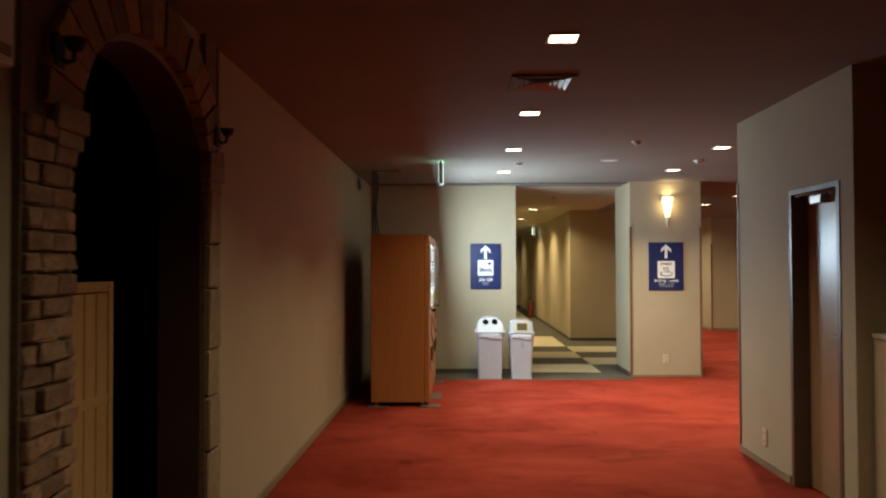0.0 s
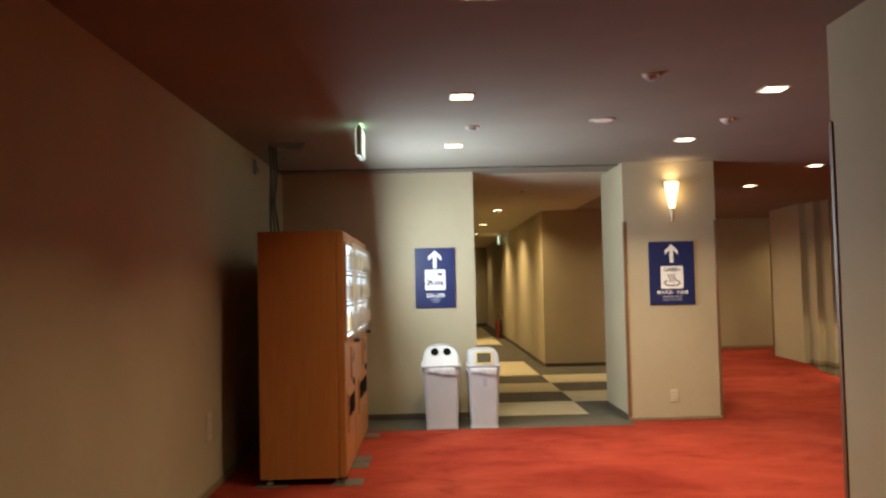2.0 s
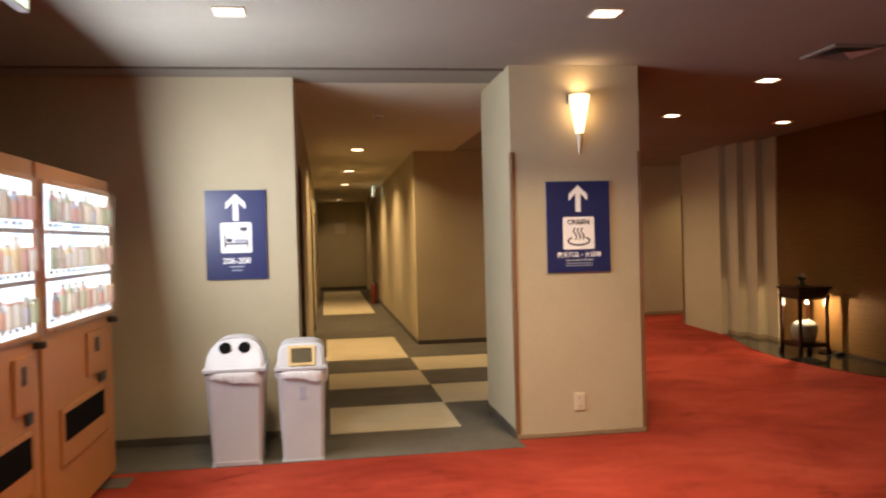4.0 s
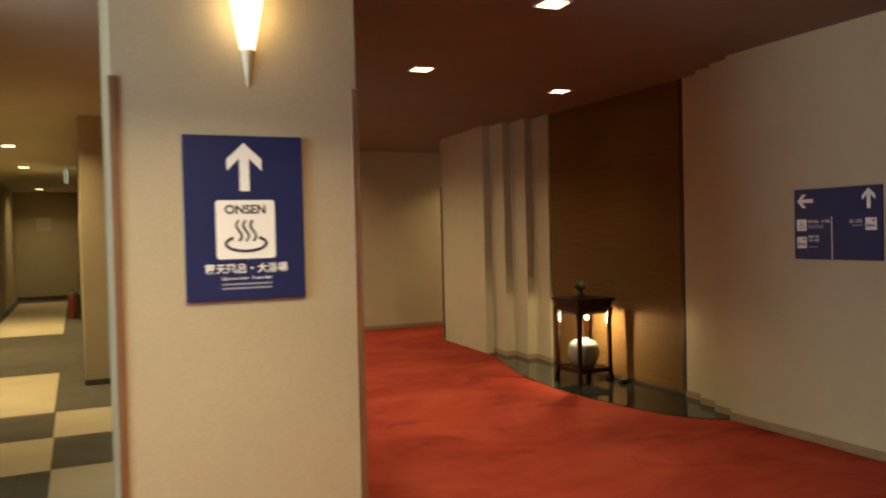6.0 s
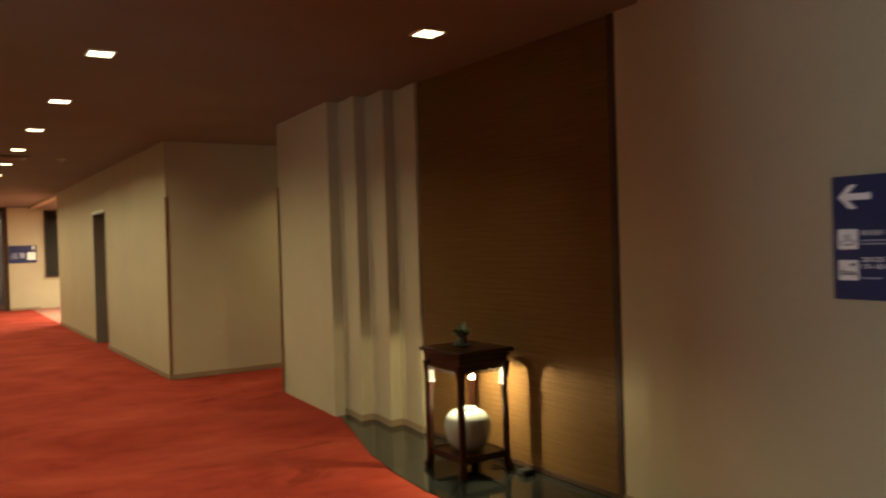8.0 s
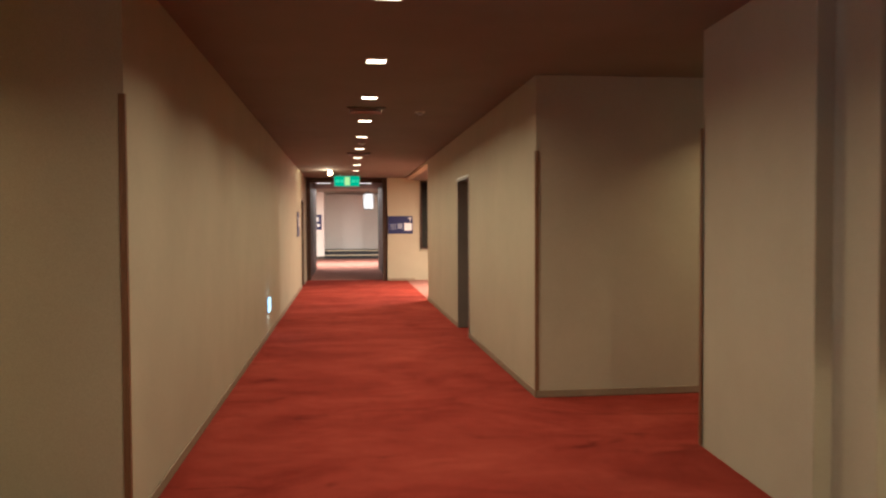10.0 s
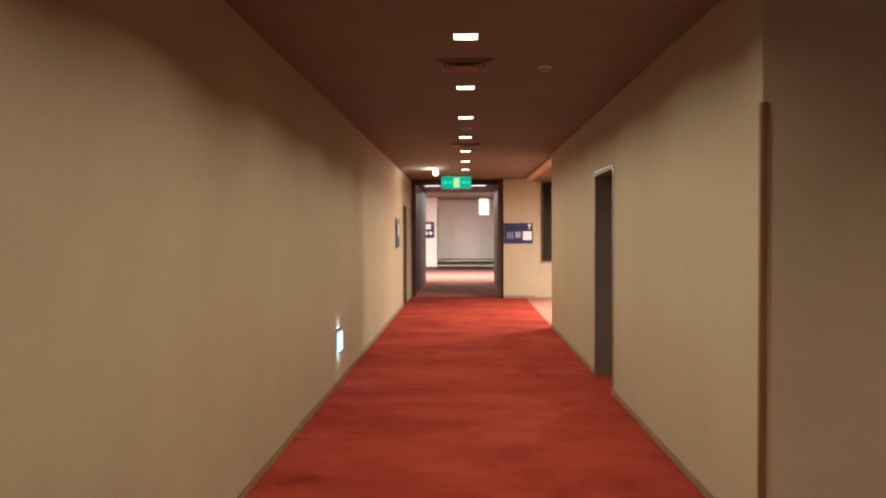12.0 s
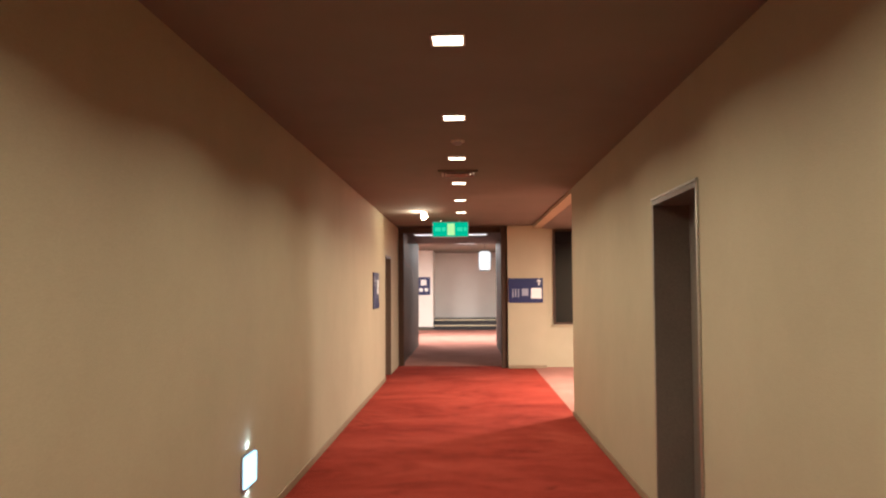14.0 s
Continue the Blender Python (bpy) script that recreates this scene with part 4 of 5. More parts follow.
part("divider", profile_xz([(-0.0305, -0.215), (-0.0255, -0.215), (-0.0255, 0.045), (-0.0305, 0.045)], -0.0032, -0.002), SIGN_WHITE, t)
bath_icon(t, -0.248, -0.005, 0.072, False)
bed_icon(t, -0.248, -0.115, 0.072)
bed_icon(t, 0.236, -0.005, 0.072)
lettering("露天風呂・大浴場", 0.0195, SIGN_WHITE, t, -0.200, 0.015, "LEFT")
lettering("208-220\n101-106", 0.024, SIGN_WHITE, t, -0.200, -0.09, "LEFT")
lettering("221-223", 0.026, SIGN_WHITE, t, 0.18, 0.012, "RIGHT")
small_print(t, -0.145, -0.01, 0.11, 0.006)
small_print(t, -0.145, -0.022, 0.11, 0.006)
small_print(t, -0.165, -0.142, 0.07, 0.006)
small_print(t, 0.145, -0.012, 0.07, 0.006)
t = board("direction_sign", 0.62, 0.44, (5.485, 31.786, 1.40), 0, "wide navy wall sign at the corridor's end", "wayfinding signs")
part("arrow", shift(arrow(0.11), 0.24, 0.15), SIGN_WHITE, t)
part("pictogram", shift(rounded(-0.5, 0.5, -0.5, 0.5, 0.08, -0.0035, -0.002), 0.19, -0.05, 0.19), SIGN_WHITE, t)
for x in (-0.23, -0.18, -0.13):
    part("lettering", shift(ribbon([(0, -0.09), (0, 0.06)], 0.022, -0.003), x, -0.03), SIGN_GREY, t)
part("lettering", shift(ribbon([(-0.06, 0), (0.06, 0)], 0.13, -0.003), -0.01, -0.03), SIGN_GREY, t)
t = board("lobby_sign", 0.45, 0.62, (2.93, 44.986, 1.53), 0, "navy wall sign with white symbols in the far lobby", "wayfinding signs")
part("pictogram", shift(rounded(-0.5, 0.5, -0.5, 0.5, 0.08, -0.0035, -0.002), 0, 0.12, 0.2), SIGN_WHITE, t)
part("pictogram", shift(rounded(-0.5, 0.5, -0.5, 0.5, 0.08, -0.0035, -0.002), -0.09, -0.13, 0.12), SIGN_WHITE, t)
part("pictogram", shift(rounded(-0.5, 0.5, -0.5, 0.5, 0.08, -0.0035, -0.002), 0.09, -0.13, 0.12), SIGN_WHITE, t)
t = board("corridor_sign", 0.68, 0.5, (LX + 0.013, 28.55, 1.42), 90, "navy wall sign flat on the corridor wall", "wayfinding signs")
part("pictogram", shift(rounded(-0.5, 0.5, -0.5, 0.5, 0.08, -0.0035, -0.002), 0.15, 0.05, 0.2), SIGN_WHITE, t)
part("arrow", shift(arrow(0.12), -0.2, 0.12), SIGN_WHITE, t)


# ---- lamps and fittings on walls and ceilings ----
sc = thing("wall_sconce", (2.65, 10.34, 1.96), "cone-shaped frosted glass wall sconce with a metal tip, lit", "wall lamp")


def half_cone(prof, n=18):
    bm = bmesh.new()
    rings = [[bm.verts.new((r * math.cos(math.pi * i / n), -r * 1.15 * math.sin(math.pi * i / n), z)) for i in range(n + 1)] for r, z in prof]
    for a, b in zip(rings, rings[1:]):
        for i in range(n):
            bm.faces.new((a[i], a[i + 1], b[i + 1], b[i]))
    bm.faces.new(rings[0])
    for a, b in zip(rings, rings[1:]):
        bm.faces.new((a[0], b[0], b[-1], a[-1]))
    bmesh.ops.recalc_face_normals(bm, faces=bm.faces[:])
    return bm


part("shade", half_cone([(0.028, 0.145), (0.044, 0.225), (0.061, 0.32), (0.076, 0.405), (0.066, 0.414)]), SHADE_GLOW, sc, "glowing frosted glass cone", True)
part("tip", half_cone([(0.003, 0.0), (0.015, 0.075), (0.028, 0.144)]), PLASTIC_BEIGE, sc, "pointed beige tip", True)
part("backplate", box(-0.085, -0.078, -0.03, 0.0, 0.35, 0.42), STEEL, sc)
lamp("lamp", pose(0, -0.07, 0.425) @ pose(0, 0, 0, 180, 0, 0), 0.09, 0.8, (1.0, 0.72, 0.40), sc, 160)
lamp("lamp", pose(0, -0.125, 0.30) @ pose(0, 0, 0, 90, 0, 0), 0.10, 0.8, (1.0, 0.72, 0.40), sc, 180)


def exit_sign(at, turn, w, h, green, label):
    t = thing("exit_sign", at, label, "exit sign", "", turn)
    part("housing", box(-w / 2, w / 2, -0.02, 0.02, -h, 0, 0.005), PLASTIC, t)
    for y0, y1 in ((-0.024, -0.0205), (0.0205, 0.024)):
        part("face", box(-w / 2 + 0.01, w / 2 - 0.01, y0, y1, -h + 0.01, -0.01), green, t)
    for x in (-w / 4, w / 4):
        part("bracket", box(x - 0.01, x + 0.01, -0.01, 0.01, 0, CEIL - at[2]), STEEL, t)
    return t


# the one in the hall hangs edge-on, the one in the corridor faces the walker
t = exit_sign((-0.285, 8.25, 2.55), 90, 0.26, 0.21, EXIT_WHITE, "pale green lit exit sign hanging edge-on from the ceiling")
lamp("lamp", pose(0, -0.03, -0.08) @ pose(0, 0, 0, 90, 0, 0), 0.2, 4.5, (0.45, 1.0, 0.68), t)
t = exit_sign((4.16, 30.5, 2.545), 0, 0.60, 0.255, EXIT_GREEN, "green lit exit sign hanging across the corridor")
part("pictogram", box(-0.05, 0.07, -0.0255, -0.0245, -0.225, -0.03), EXIT_SYMBOL, t, "pale running-figure door symbol as a plain block")
for x0, x1 in ((-0.26, -0.16), (-0.14, -0.08), (0.11, 0.20), (0.22, 0.27)):
    part("lettering", box(x0, x1, -0.0255, -0.0245, -0.16, -0.09), EXIT_PALE, t)
t = exit_sign((1.90, 21.6, 2.55), 90, 0.26, 0.22, EXIT_WHITE, "small lit exit sign on the guest corridor ceiling")
lamp("lamp", pose(0, 0.03, -0.1) @ pose(0, 0, 0, -90, 0, 0), 0.15, 2.4, (0.8, 1.0, 0.9), t)


def vent(x, y, w=0.385, turn=0):
    t = thing("ceiling_vent", (x, y, CEIL), "square metal ceiling vent with angled slats", "vent", "ceiling vents", turn)
    h = w / 2
    part("frame", merge(box(-h, h, -h, -h + 0.03, -0.018, 0), box(-h, h, h - 0.03, h, -0.018, 0), box(-h, -h + 0.03, -h + 0.03, h - 0.03, -0.018, 0), box(h - 0.03, h, -h + 0.03, h - 0.03, -0.018, 0)), CEILING, t)
    part("backing", box(-h + 0.03, h - 0.03, -h + 0.03, h - 0.03, -0.003, -0.0005), BLACK, t)
    for k in range(4):
        a, b = h - 0.034 - 0.035 * k, h - 0.052 - 0.035 * k
        for q in range(4):
            bm = bmesh.new()
            vs = [bm.verts.new(c) for c in ((-a, -a, -0.022), (a, -a, -0.022), (b, -b, -0.004), (-b, -b, -0.004),
                                            (-a, -a - 0.002, -0.022), (a, -a - 0.002, -0.022), (b, -b - 0.002, -0.003), (-b, -b - 0.002, -0.003))]
            for f in ((0, 1, 2, 3), (7, 6, 5, 4), (4, 5, 1, 0), (3, 2, 6, 7), (5, 6, 2, 1), (0, 3, 7, 4)):
                bm.faces.new([vs[v] for v in f])
            bmesh.ops.rotate(bm, verts=bm.verts[:], matrix=Matrix.Rotation(radians(90 * q), 3, "Z"))
            part("louvre", bm, VENT, t)
    return t


vent(0.42, 4.61)
vent(4.33, 9.86)
vent(4.335, 20.1)
vent(4.345, 25.15)
vent(-0.94, 9.05, 0.30)


def detector(x, y, label="small white round smoke detector on the ceiling"):
    t = thing("smoke_detector", (x, y, CEIL), label, "smoke detector", "detectors")
    part("base", lathe([(0, -0.012), (0.05, -0.012), (0.052, 0), (0, 0)], 24), PLASTIC_CREAM, t, "", True)
    part("sensor", lathe([(0, -0.038), (0.018, -0.036), (0.03, -0.028), (0.034, -0.012), (0, -0.012)], 24), PLASTIC, t, "", True)


detector(2.45, 8.27)
detector(1.41, 12.53)
detector(1.51, 6.94)
detector(0.55, 8.36)
detector(4.36, 23.45)
detector(4.9, 20.2)
pl = thing("ceiling_speaker", (1.50, 8.2, CEIL), "flat round cream ceiling speaker grille", "speaker")
part("grille", lathe([(0, -0.008), (0.075, -0.008), (0.085, 0), (0, 0)], 28), PLASTIC_CREAM, pl, "", True)
part("rim", lathe([(0.085, -0.010), (0.095, -0.008), (0.097, 0), (0.085, 0)], 28), PLASTIC, pl, "", True)


def plate(at, turn, w, h, label, name="wall_outlet", slots=2):
    t = thing(name, at, label, "outlet", "", turn)
    part("plate", box(-w / 2, w / 2, -0.009, 0, 0, h, 0.003), PLASTIC_BEIGE, t)
    for k in range(slots):
        z = h * (k + 0.5) / slots
        part("socket", box(-w * 0.22, w * 0.22, -0.011, -0.0092, z - h * 0.11, z + h * 0.11, 0.001, 1), PLASTIC_BEIGE, t)
        for x in (-0.008, 0.008):
            part("slot", box(x - 0.0015, x + 0.0015, -0.0118, -0.0111, z - 0.007, z + 0.007), BLACK, t)


plate((2.605, 10.34, 0.18), 0, 0.075, 0.12, "cream double wall outlet low on the pillar")
plate((WX, 7.9, 0.37), 90, 0.12, 0.19, "cream outlet plate low on the hall wall")
plate((EX, 5.60, 0.16), -90, 0.075, 0.12, "cream wall outlet by the service door")
cab = thing("low_cabinet", (2.19, 4.235, 0.0), "cream painted low cabinet standing against the wall", "cabinet")
part("body", box(0.01, 0.88, -0.29, 0.0, 0.05, 1.05, 0.004), PLASTIC_BEIGE, cab)
part("plinth", box(0.03, 0.86, -0.26, -0.02, 0.002, 0.05), SKIRT_DARK, cab)
part("top", box(0.0, 0.89, -0.305, 0.0, 1.0505, 1.08, 0.006), PLASTIC_BEIGE, cab)
for x0, x1 in ((0.02, 0.443), (0.447, 0.87)):
    for z0, z1 in ((0.06, 0.84), (0.85, 1.04)):
        leaf = part("cabinet_front", box(x0, x1, -0.306, -0.2905, z0, z1, 0.003, 1), PLASTIC_BEIGE, cab)
        part("knob", lathe([(0, -0.008), (0.012, -0.008), (0.012, 0.008), (0, 0.008)], 14, ((x0 + x1) / 2, -0.315, z1 - 0.06)), STEEL, leaf)
sn = thing("wall_sensor", (WX, 9.41, 2.40), "small white sensor high on the wall", "sensor")
part("body", box(0, 0.035, -0.03, 0.03, 0, 0.13, 0.01), PLASTIC, sn, "", True)
part("lens", box(0.035, 0.04, -0.015, 0.015, 0.02, 0.06, 0.002, 1), BLACK, sn)

ft = thing("footlight", (LX, 22.02, 0.30), "lit rectangular footlight low in the corridor wall", "night light")
part("frame", merge(box(0, 0.012, -0.135, 0.135, 0, 0.012), box(0, 0.012, -0.135, 0.135, 0.188, 0.20), box(0, 0.012, -0.135, -0.123, 0.012, 0.188), box(0, 0.012, 0.123, 0.135, 0.012, 0.188)), STEEL, ft)
part("lens", box(0.001, 0.026, -0.123, 0.123, 0.0125, 0.1875, 0.006, 2), FOOT_GLOW, ft, "glowing bluish white lens")
lamp("lamp", pose(0.030, 0, 0.12) @ pose(0, 0, 0, 0, -90, 0), 0.10, 0.8, (0.8, 0.93, 1.0), ft)
for z, a in ((0.215, 180), (-0.015, 0)):
    lamp("lamp", pose(0.03, 0, z) @ pose(0, 0, 0, a, 0, 0), 0.02, 0.25, (0.6, 0.85, 1.0), ft)


# ---- doors ----
def door(name, x, y0, y1, h, side, depth, material, frame, label, handle=True, closer=False):
    """A leaf set back in a wall that runs along y; side +1: the leaf lies towards +x."""
    w = y1 - y0
    t = tagged(new(name), label, "door", "", "structure")
    t.matrix_world = pose(x, y0, 0.0)
    s = side
    X = lambda a, b: (min(s * a, s * b), max(s * a, s * b))
    part("leaf", box(*X(depth, depth + 0.04), 0.045, w - 0.045, 0.008, h - 0.035, 0.003, 1), material, t)
    part("frame", merge(box(*X(-0.006, depth + 0.06), 0.001, 0.04, 0.002, h - 0.001), box(*X(-0.006, depth + 0.06), w - 0.04, w - 0.001, 0.002, h - 0.001),
                        box(*X(-0.006, depth + 0.06), 0.04, w - 0.04, h - 0.032, h - 0.001)), frame, t)
    part("backing", box(*X(depth + 0.061, depth + 0.07), 0, w, 0, h), BLACK, t)
    if handle:
        hd = part("handle_plate", box(*X(depth - 0.006, depth - 0.0005), 0.10, 0.14, 0.92, 1.10, 0.002, 1), STEEL, t)
        part("lever", tube([(s * (depth - 0.006), 0.12, 1.03), (s * (depth - 0.05), 0.12, 1.03), (s * (depth - 0.055), 0.14, 1.03), (s * (depth - 0.05), 0.24, 1.03)], 0.009), STEEL, hd, "brushed steel lever", True)
    if closer:
        c = part("closer", box(*X(depth - 0.06, depth - 0.001), w * 0.48, w * 0.70, h - 0.105, h - 0.05, 0.006), STEEL, t, "silver overhead door closer")
        part("closer_arm", tube([(s * (depth - 0.03), w * 0.46, h - 0.045), (s * (depth - 0.11), w * 0.72, h - 0.042), (s * 0.02, w * 0.92, h - 0.042)], 0.008), STEEL, c)
    return t


door("door_1", EX, DY0, DY1, 1.95, 1, 0.10, DOOR_TAN, FRAME_BROWN, "tan veneered service door with an overhead closer, shut", True, True)
door("door_2", RX, RD0, RD1, 2.0, 1, 0.22, DOOR_GREY, DOOR_GREY, "dark grey-brown door set deep in the corridor wall, shut", True)
part("edge_strip", merge(box(RX - 0.012, RX - 0.002, RD0 - 0.012, RD0 + 0.012, 0, 2.01), box(RX - 0.012, RX - 0.002, RD0 - 0.012, RD1, 2.0, 2.012)), STEEL, bpy.data.objects["door_2"], "thin metal edge strip").matrix_parent_inverse = bpy.data.objects["door_2"].matrix_world.inverted()
door("door_3", LX, LD0, LD1, 1.98, -1, 0.10, DOOR_GREY, FRAME_BROWN, "dark door in the corridor's far wall, shut", True)
for k, (a, b) in enumerate(GDOORS):
    door("door_%d" % (k + 4), 0.68, a, b, 2.02, -1, 0.12, DARK_WOOD, DARK_WOOD, "dark wooden guest room door, shut", True)

# dark window of the side lobby
wn = tagged(new("window_1"), "dark window with a wooden sill in the side lobby", "window", "", "structure")
wn.matrix_world = pose(6.0, 32.0, 0.78)
part("window_frame", merge(box(0, 0.04, -0.03, 0, 0, 1.74), box(1.56, 1.6, -0.03, 0, 0, 1.74), box(0.04, 1.56, -0.03, 0, 1.70, 1.74), box(0.04, 1.56, -0.03, 0, 0, 0.04)), DARK_WOOD, wn)
part("pane", box(0.04, 1.56, -0.012, -0.004, 0.04, 1.70), NIGHT_GLASS, wn, "dark glass pane")
part("window_sill", box(-0.03, 1.63, -0.035, 0, -0.025, -0.002, 0.004), WALL, wn)

# dark timber portal at the far passage
structure("trim_portal_west", box(LX + 0.002, 3.24, 32.3, 32.45, 0, CEIL - 0.003, 0.006), DARK_WOOD, "dark timber portal post")
structure("trim_portal_east", box(5.05, 5.163, 31.86, 32.02, 0, CEIL - 0.003, 0.006), DARK_WOOD, "dark timber portal post")
structure("trim_portal_head", box(3.24, 5.05, 32.0, 32.2, 2.47, CEIL - 0.003, 0.006), DARK_WOOD, "dark timber portal head")
structure("trim_lobby_plinth", box(1.0, 3.25, 44.975, 44.998, 0, 0.12), SKIRT_DARK)

# fire extinguisher in the guest corridor
ex = thing("fire_extinguisher", (1.93, 22.9, 0.004), "red fire extinguisher standing by the wall", "fire extinguisher")
part("cylinder", lathe([(0, 0), (0.07, 0), (0.075, 0.02), (0.075, 0.36), (0.06, 0.42), (0.03, 0.45), (0, 0.45)], 24), RED_METAL, ex, "", True)
part("valve", lathe([(0, 0.45), (0.022, 0.45), (0.022, 0.50), (0, 0.50)], 14), STEEL, ex)
part("handle", merge(box(-0.012, 0.012, -0.11, 0.03, 0.50, 0.512), box(-0.012, 0.012, -0.10, 0.03, 0.53, 0.54), box(-0.01, 0.01, 0.02, 0.03, 0.50, 0.54)), BLACK, ex)
part("hose", tube([(0.02, 0, 0.48), (0.08, -0.02, 0.44), (0.10, -0.02, 0.30), (0.09, -0.01, 0.12)], 0.011), BLACK, ex, "", True)
part("marker_post", box(0.10, 0.108, -0.05, 0.05, 0.55, 0.85, 0.002, 1), RED_METAL, ex, "red marker plate on the wall")
gs = thing("wall_notice", (1.32, 28.6, 1.66), "small framed evacuation notice on the end wall", "notice")
part("frame", box(-0.15, 0.15, -0.012, 0, 0, 0.30, 0.003), STEEL, gs)
part("sheet", box(-0.135, 0.135, -0.0135, -0.0122, 0.03, 0.27), PLASTIC_BEIGE, gs)

# ---- niche ----
NX = 6.50
bl = thing("woven_blind", (NX, 12.26, 0.008), "tall brown woven blind covering the back of the niche", "blind")
part("blind", box(0, 0.014, 0.05, 1.99, 0.03, CEIL - 0.012), BLIND, bl)
part("edge_post", box(-0.012, 0.02, 0.0, 0.045, 0.0, CEIL - 0.01, 0.004), DARK_WOOD, bl, "dark wooden edge post")
part("bottom_bar", box(-0.006, 0.018, 0.046, 1.99, 0.0, 0.028, 0.004), DARK_WOOD, bl)
n = 74
for k in range(n):
    z = 0.05 + (CEIL - 0.09) * k / n
    part("reed", box(-0.003, -0.0003, 0.05, 1.99, z, z + 0.0325, 0.001, 1), BLIND, bl)

TX0, TX1, TY0, TY1, TH = 6.03, 6.40, 13.10, 13.50, 0.755
tb = thing("side_table", ((TX0 + TX1) / 2, (TY0 + TY1) / 2, 0.007), "dark rosewood side table with carved apron and low shelf", "table")
hx, hy = (TX1 - TX0) / 2, (TY1 - TY0) / 2
part("tabletop", merge(box(-hx - 0.02, hx + 0.02, -hy - 0.02, hy + 0.02, TH - 0.028, TH, 0.010), box(-hx, hx, -hy, hy, TH - 0.05, TH - 0.0285, 0.004)), ROSEWOOD, tb, "", True)
for ang, L, off in ((0, 2 * hx - 0.024, -hy + 0.012), (180, 2 * hx - 0.024, -hy + 0.012), (90, 2 * hy - 0.05, -hx + 0.012), (270, 2 * hy - 0.05, -hx + 0.012)):
    bm = box(-L / 2, L / 2, off, off + 0.012, TH - 0.085, TH - 0.0505)
    bmesh.ops.rotate(bm, verts=bm.verts[:], matrix=Matrix.Rotation(radians(ang), 3, "Z"))
    part("waist", bm, ROSEWOOD, tb)


def apron(length):
    """Pierced scroll apron in the x, z plane, hanging from z = 0."""
    n, pts = 36, []
    for i in range(n + 1):
        u = i / n
        dip = 0.030 + 0.008 * abs(math.cos(math.pi * 2.5 * (u - 0.5) * 2)) * (0.55 + 0.9 * abs(u - 0.5))
        pts.append(((u - 0.5) * length, -dip))
    return profile_xz([(-length / 2, 0)] + pts + [(length / 2, 0)], -0.008, 0.008)


for ang, L, off in ((0, 2 * hx - 0.05, -hy + 0.018), (180, 2 * hx - 0.05, -hy + 0.018), (90, 2 * hy - 0.05, -hx + 0.018), (270, 2 * hy - 0.05, -hx + 0.018)):
    bm = apron(L)
    bmesh.ops.translate(bm, verts=bm.verts[:], vec=(0, off, TH - 0.085))
    bmesh.ops.rotate(bm, verts=bm.verts[:], matrix=Matrix.Rotation(radians(ang), 3, "Z"))
    ap = part("apron", bm, ROSEWOOD, tb, "carved apron with scrolls")
    for k in range(8):
        a = [(0.018 * math.cos(q) * (1 - 0.1 * q), 0, 0.015 * math.sin(q) * (1 - 0.1 * q)) for q in [i * 0.6 for i in range(13)]]
        bm = tube([(x + (k - 3.5) * L / 8.4, off, TH - 0.133 + z) for x, y, z in a], 0.0055, 6)
        bmesh.ops.rotate(bm, verts=bm.verts[:], matrix=Matrix.Rotation(radians(ang), 3, "Z"))
        part("scroll", bm, ROSEWOOD, ap, "", True)
for sx in (-1, 1):
    for sy in (-1, 1):
        bm = bmesh.new()
        rings = []
        for z, o, r in ((0.0, 0.010, 0.022), (0.025, 0.012, 0.024), (0.06, 0.003, 0.019), (0.15, 0.0, 0.017), (0.40, 0.0, 0.018), (0.52, -0.004, 0.019), (0.535, -0.004, 0.024), (0.55, -0.004, 0.019), (0.62, 0.0, 0.024), (TH - 0.086, 0.0, 0.028)):
            cx, cy = sx * (hx - 0.024 + o), sy * (hy - 0.024 + o)
            rings.append([bm.verts.new((cx + dx * r, cy + dy * r, z)) for dx, dy in ((-1, -1), (1, -1), (1, 1), (-1, 1))])
        for a, b in zip(rings, rings[1:]):
            for i in range(4):
                bm.faces.new((a[i], a[(i + 1) % 4], b[(i + 1) % 4], b[i]))
        bm.faces.new(rings[0][::-1]), bm.faces.new(rings[-1])
        bmesh.ops.recalc_face_normals(bm, faces=bm.faces[:])
        bmesh.ops.bevel(bm, geom=[e for e in bm.edges if abs(e.verts[0].co.z - e.verts[1].co.z) > 0.01], offset=0.006, segments=2, affect="EDGES")
        part("leg", bm, ROSEWOOD, tb, "", True)
part("low_shelf", box(-hx + 0.03, hx - 0.03, -hy + 0.03, hy - 0.03, 0.10, 0.122, 0.005), ROSEWOOD, tb)
for ang, L, off in ((0, 2 * hx - 0.06, -hy + 0.03), (180, 2 * hx - 0.06, -hy + 0.03), (90, 2 * hy - 0.06, -hx + 0.03), (270, 2 * hy - 0.06, -hx + 0.03)):
    bm = box(-L / 2, L / 2, off - 0.012, off + 0.008, 0.085, 0.128, 0.004)
    bmesh.ops.rotate(bm, verts=bm.verts[:], matrix=Matrix.Rotation(radians(ang), 3, "Z"))
    part("stretcher", bm, ROSEWOOD, tb)

jar = thing("ceramic_jar", (TX0 + hx, TY0 + hy, 0.1295), "round pale celadon ceramic jar on the table's low shelf", "jar")
part("body", lathe([(0, 0), (0.085, 0), (0.096, 0.010), (0.126, 0.055), (0.145, 0.115), (0.147, 0.155), (0.134, 0.198), (0.108, 0.228), (0.078, 0.243), (0.060, 0.247), (0.058, 0.256), (0.048, 0.256), (0.046, 0.244), (0, 0.238)], 40), CERAMIC, jar, "", True)
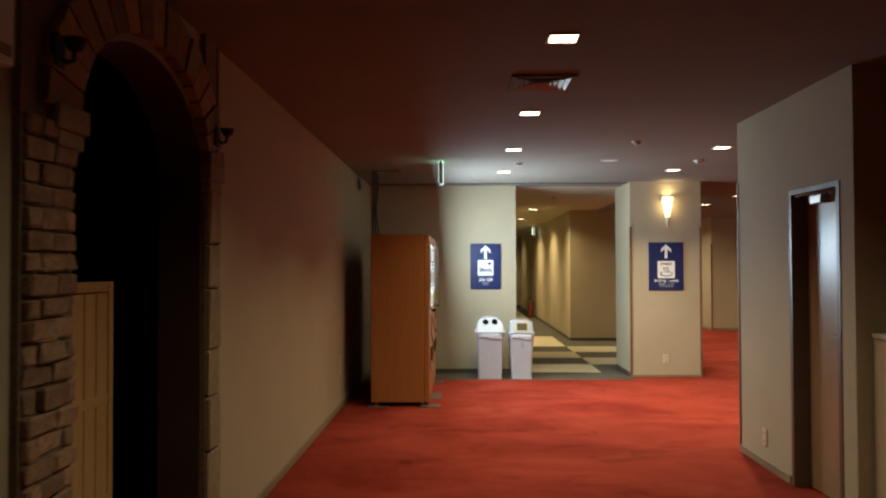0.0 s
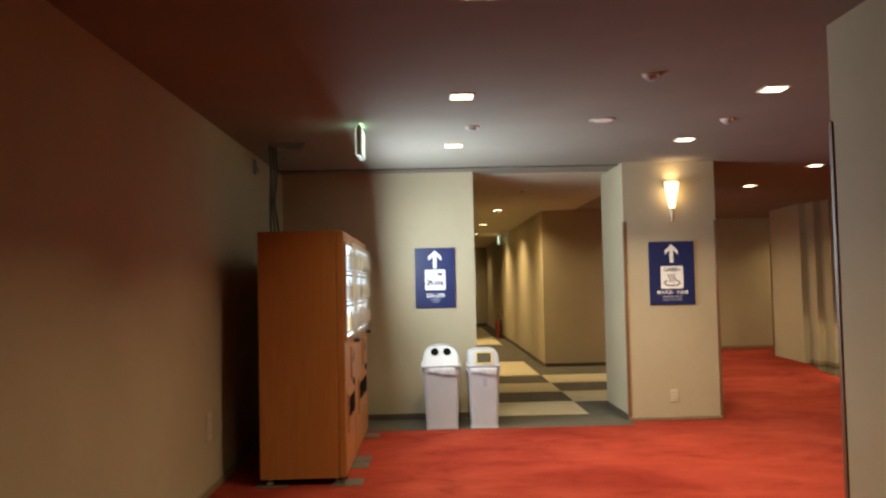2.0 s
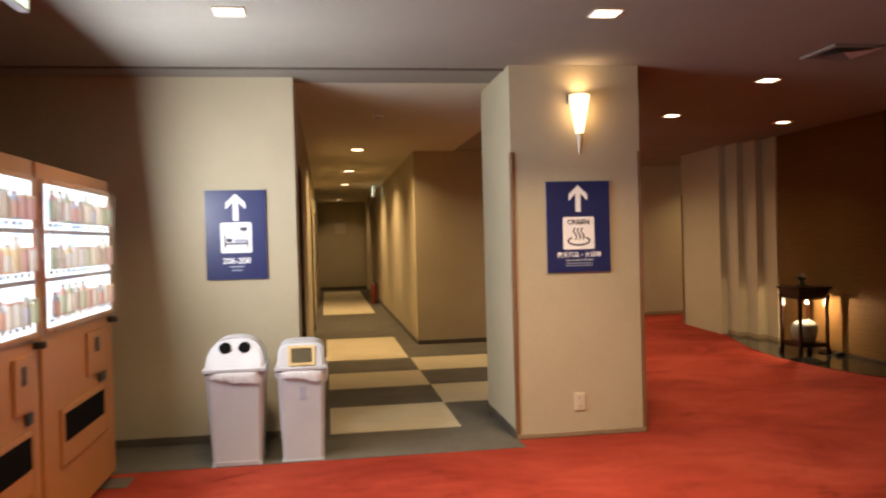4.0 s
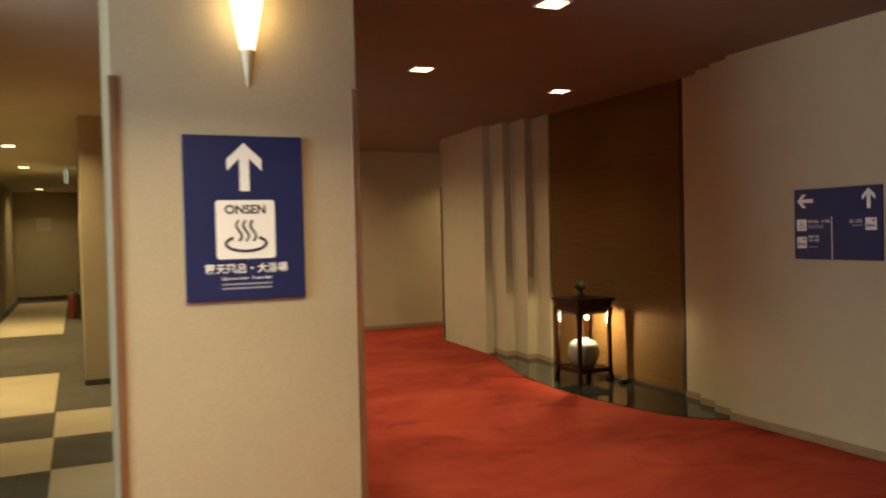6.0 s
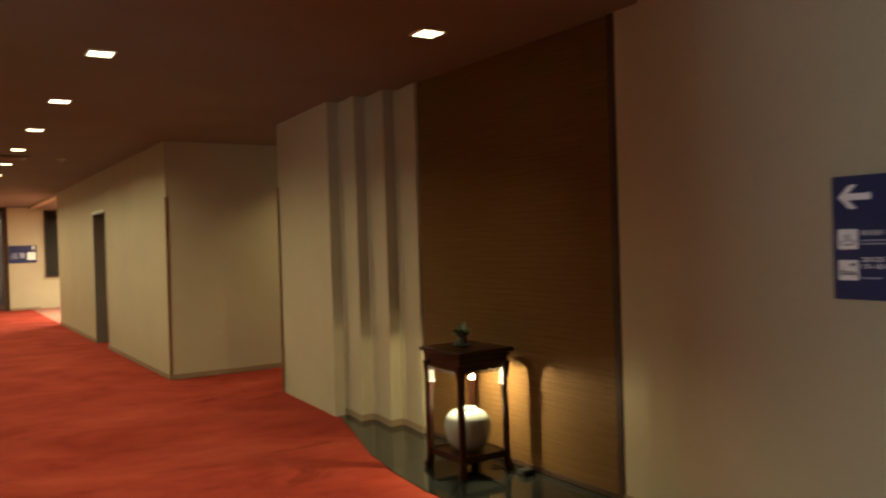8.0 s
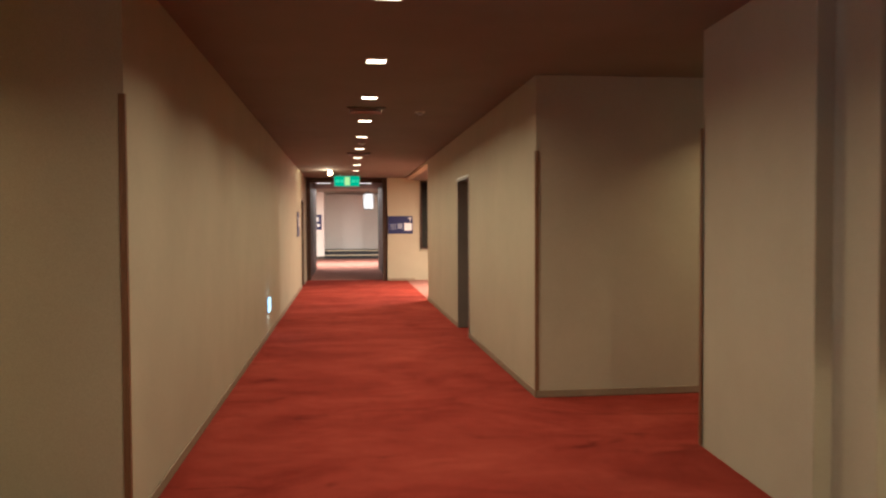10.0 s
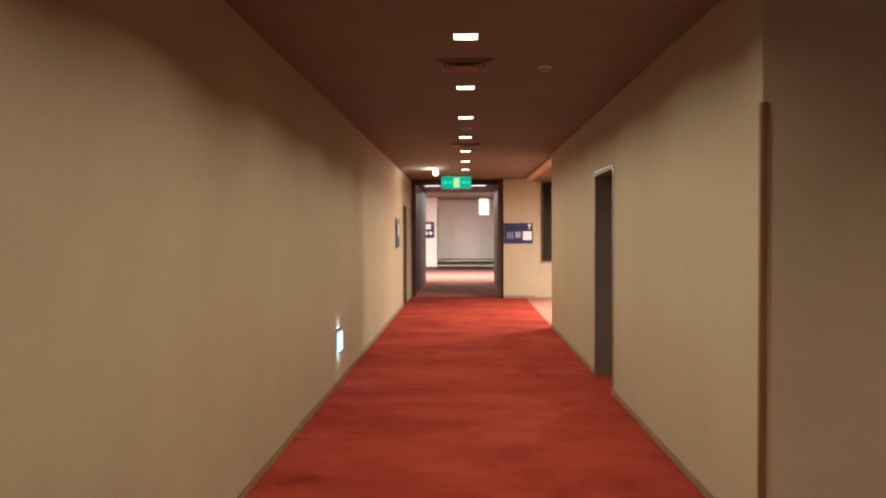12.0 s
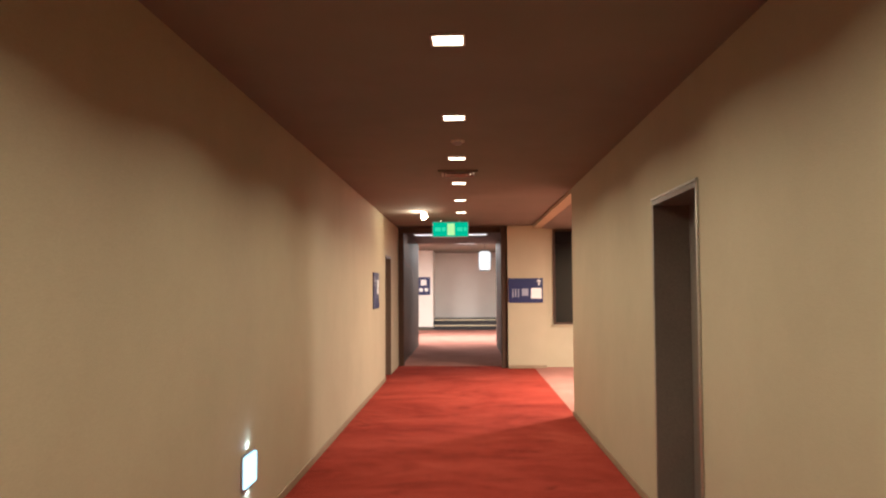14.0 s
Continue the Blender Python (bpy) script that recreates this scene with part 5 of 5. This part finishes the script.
bulb = thing("under_table_lamp", (TX0 + hx, TY0 + hy, TH - 0.0505), "small bright capsule lamp hung under the table top", "lamp")
part("holder", merge(box(-0.05, 0.02, -0.05, 0.02, -0.018, 0.0, 0.004, 1), tube([(0.0, -0.045, -0.018), (0.0, -0.06, -0.04), (0.0, -0.06, -0.105)], 0.006)), BLACK, bulb)
part("bulb", lathe([(0, -0.142), (0.010, -0.140), (0.017, -0.130), (0.016, -0.116), (0.009, -0.1055), (0, -0.1055)], 20, (0.0, -0.06, 0)), NIGHT_GLOW, bulb, "glowing bulb", True)
d = bpy.data.lights.new("lamp", "POINT")
d.energy, d.color, d.shadow_soft_size = 38.0, (1.0, 0.80, 0.50), 0.012
lo = new("lamp", d)
lo.parent = bulb
lo.matrix_local = pose(0, 0, -0.094)

pt = thing("glass_ornament", (TX0 + hx - 0.01, TY0 + hy + 0.02, TH + 0.0075), "small greenish ornament with leaves on the table", "ornament")
part("dish", lathe([(0, 0), (0.05, 0), (0.06, 0.012), (0.055, 0.016), (0, 0.008)], 24), GREEN_GLASS, pt, "", True)
rl = random.Random(11)
part("pot", lathe([(0, 0.01), (0.022, 0.01), (0.032, 0.03), (0.026, 0.055), (0.018, 0.06), (0, 0.06)], 20), GREEN_GLASS, pt, "", True)
for k in range(40):
    a, e, L = rl.uniform(0, 6.28), rl.uniform(0.1, 1.3), rl.uniform(0.055, 0.105)
    bm = bmesh.new()
    vs = [bm.verts.new(c) for c in ((0, -0.004, 0), (0, 0.004, 0), (L * 0.5, 0.020, 0.008), (L * 0.5, -0.020, 0.008), (L, 0, 0.0))]
    bm.faces.new((vs[0], vs[3], vs[2], vs[1])), bm.faces.new((vs[3], vs[4], vs[2]))
    bmesh.ops.rotate(bm, verts=bm.verts[:], matrix=Matrix.Rotation(-e, 3, "Y"))
    bmesh.ops.rotate(bm, verts=bm.verts[:], matrix=Matrix.Rotation(a, 3, "Z"))
    bmesh.ops.translate(bm, verts=bm.verts[:], vec=(0.008 * math.cos(a), 0.008 * math.sin(a), 0.055))
    part("leaf", bm, LEAF, pt)
up = thing("floor_cable", (6.40, 12.98, 0.008), "dark lamp cable and plug lying on the stone floor", "cable")
part("plug", box(-0.03, 0.05, -0.03, 0.03, 0, 0.035, 0.008), BLACK, up, "", True)
part("cable", tube([(-0.02, 0.02, 0.01), (-0.05, 0.10, 0.006), (-0.02, 0.20, 0.006), (-0.06, 0.26, 0.01)], 0.005), BLACK, up, "", True)
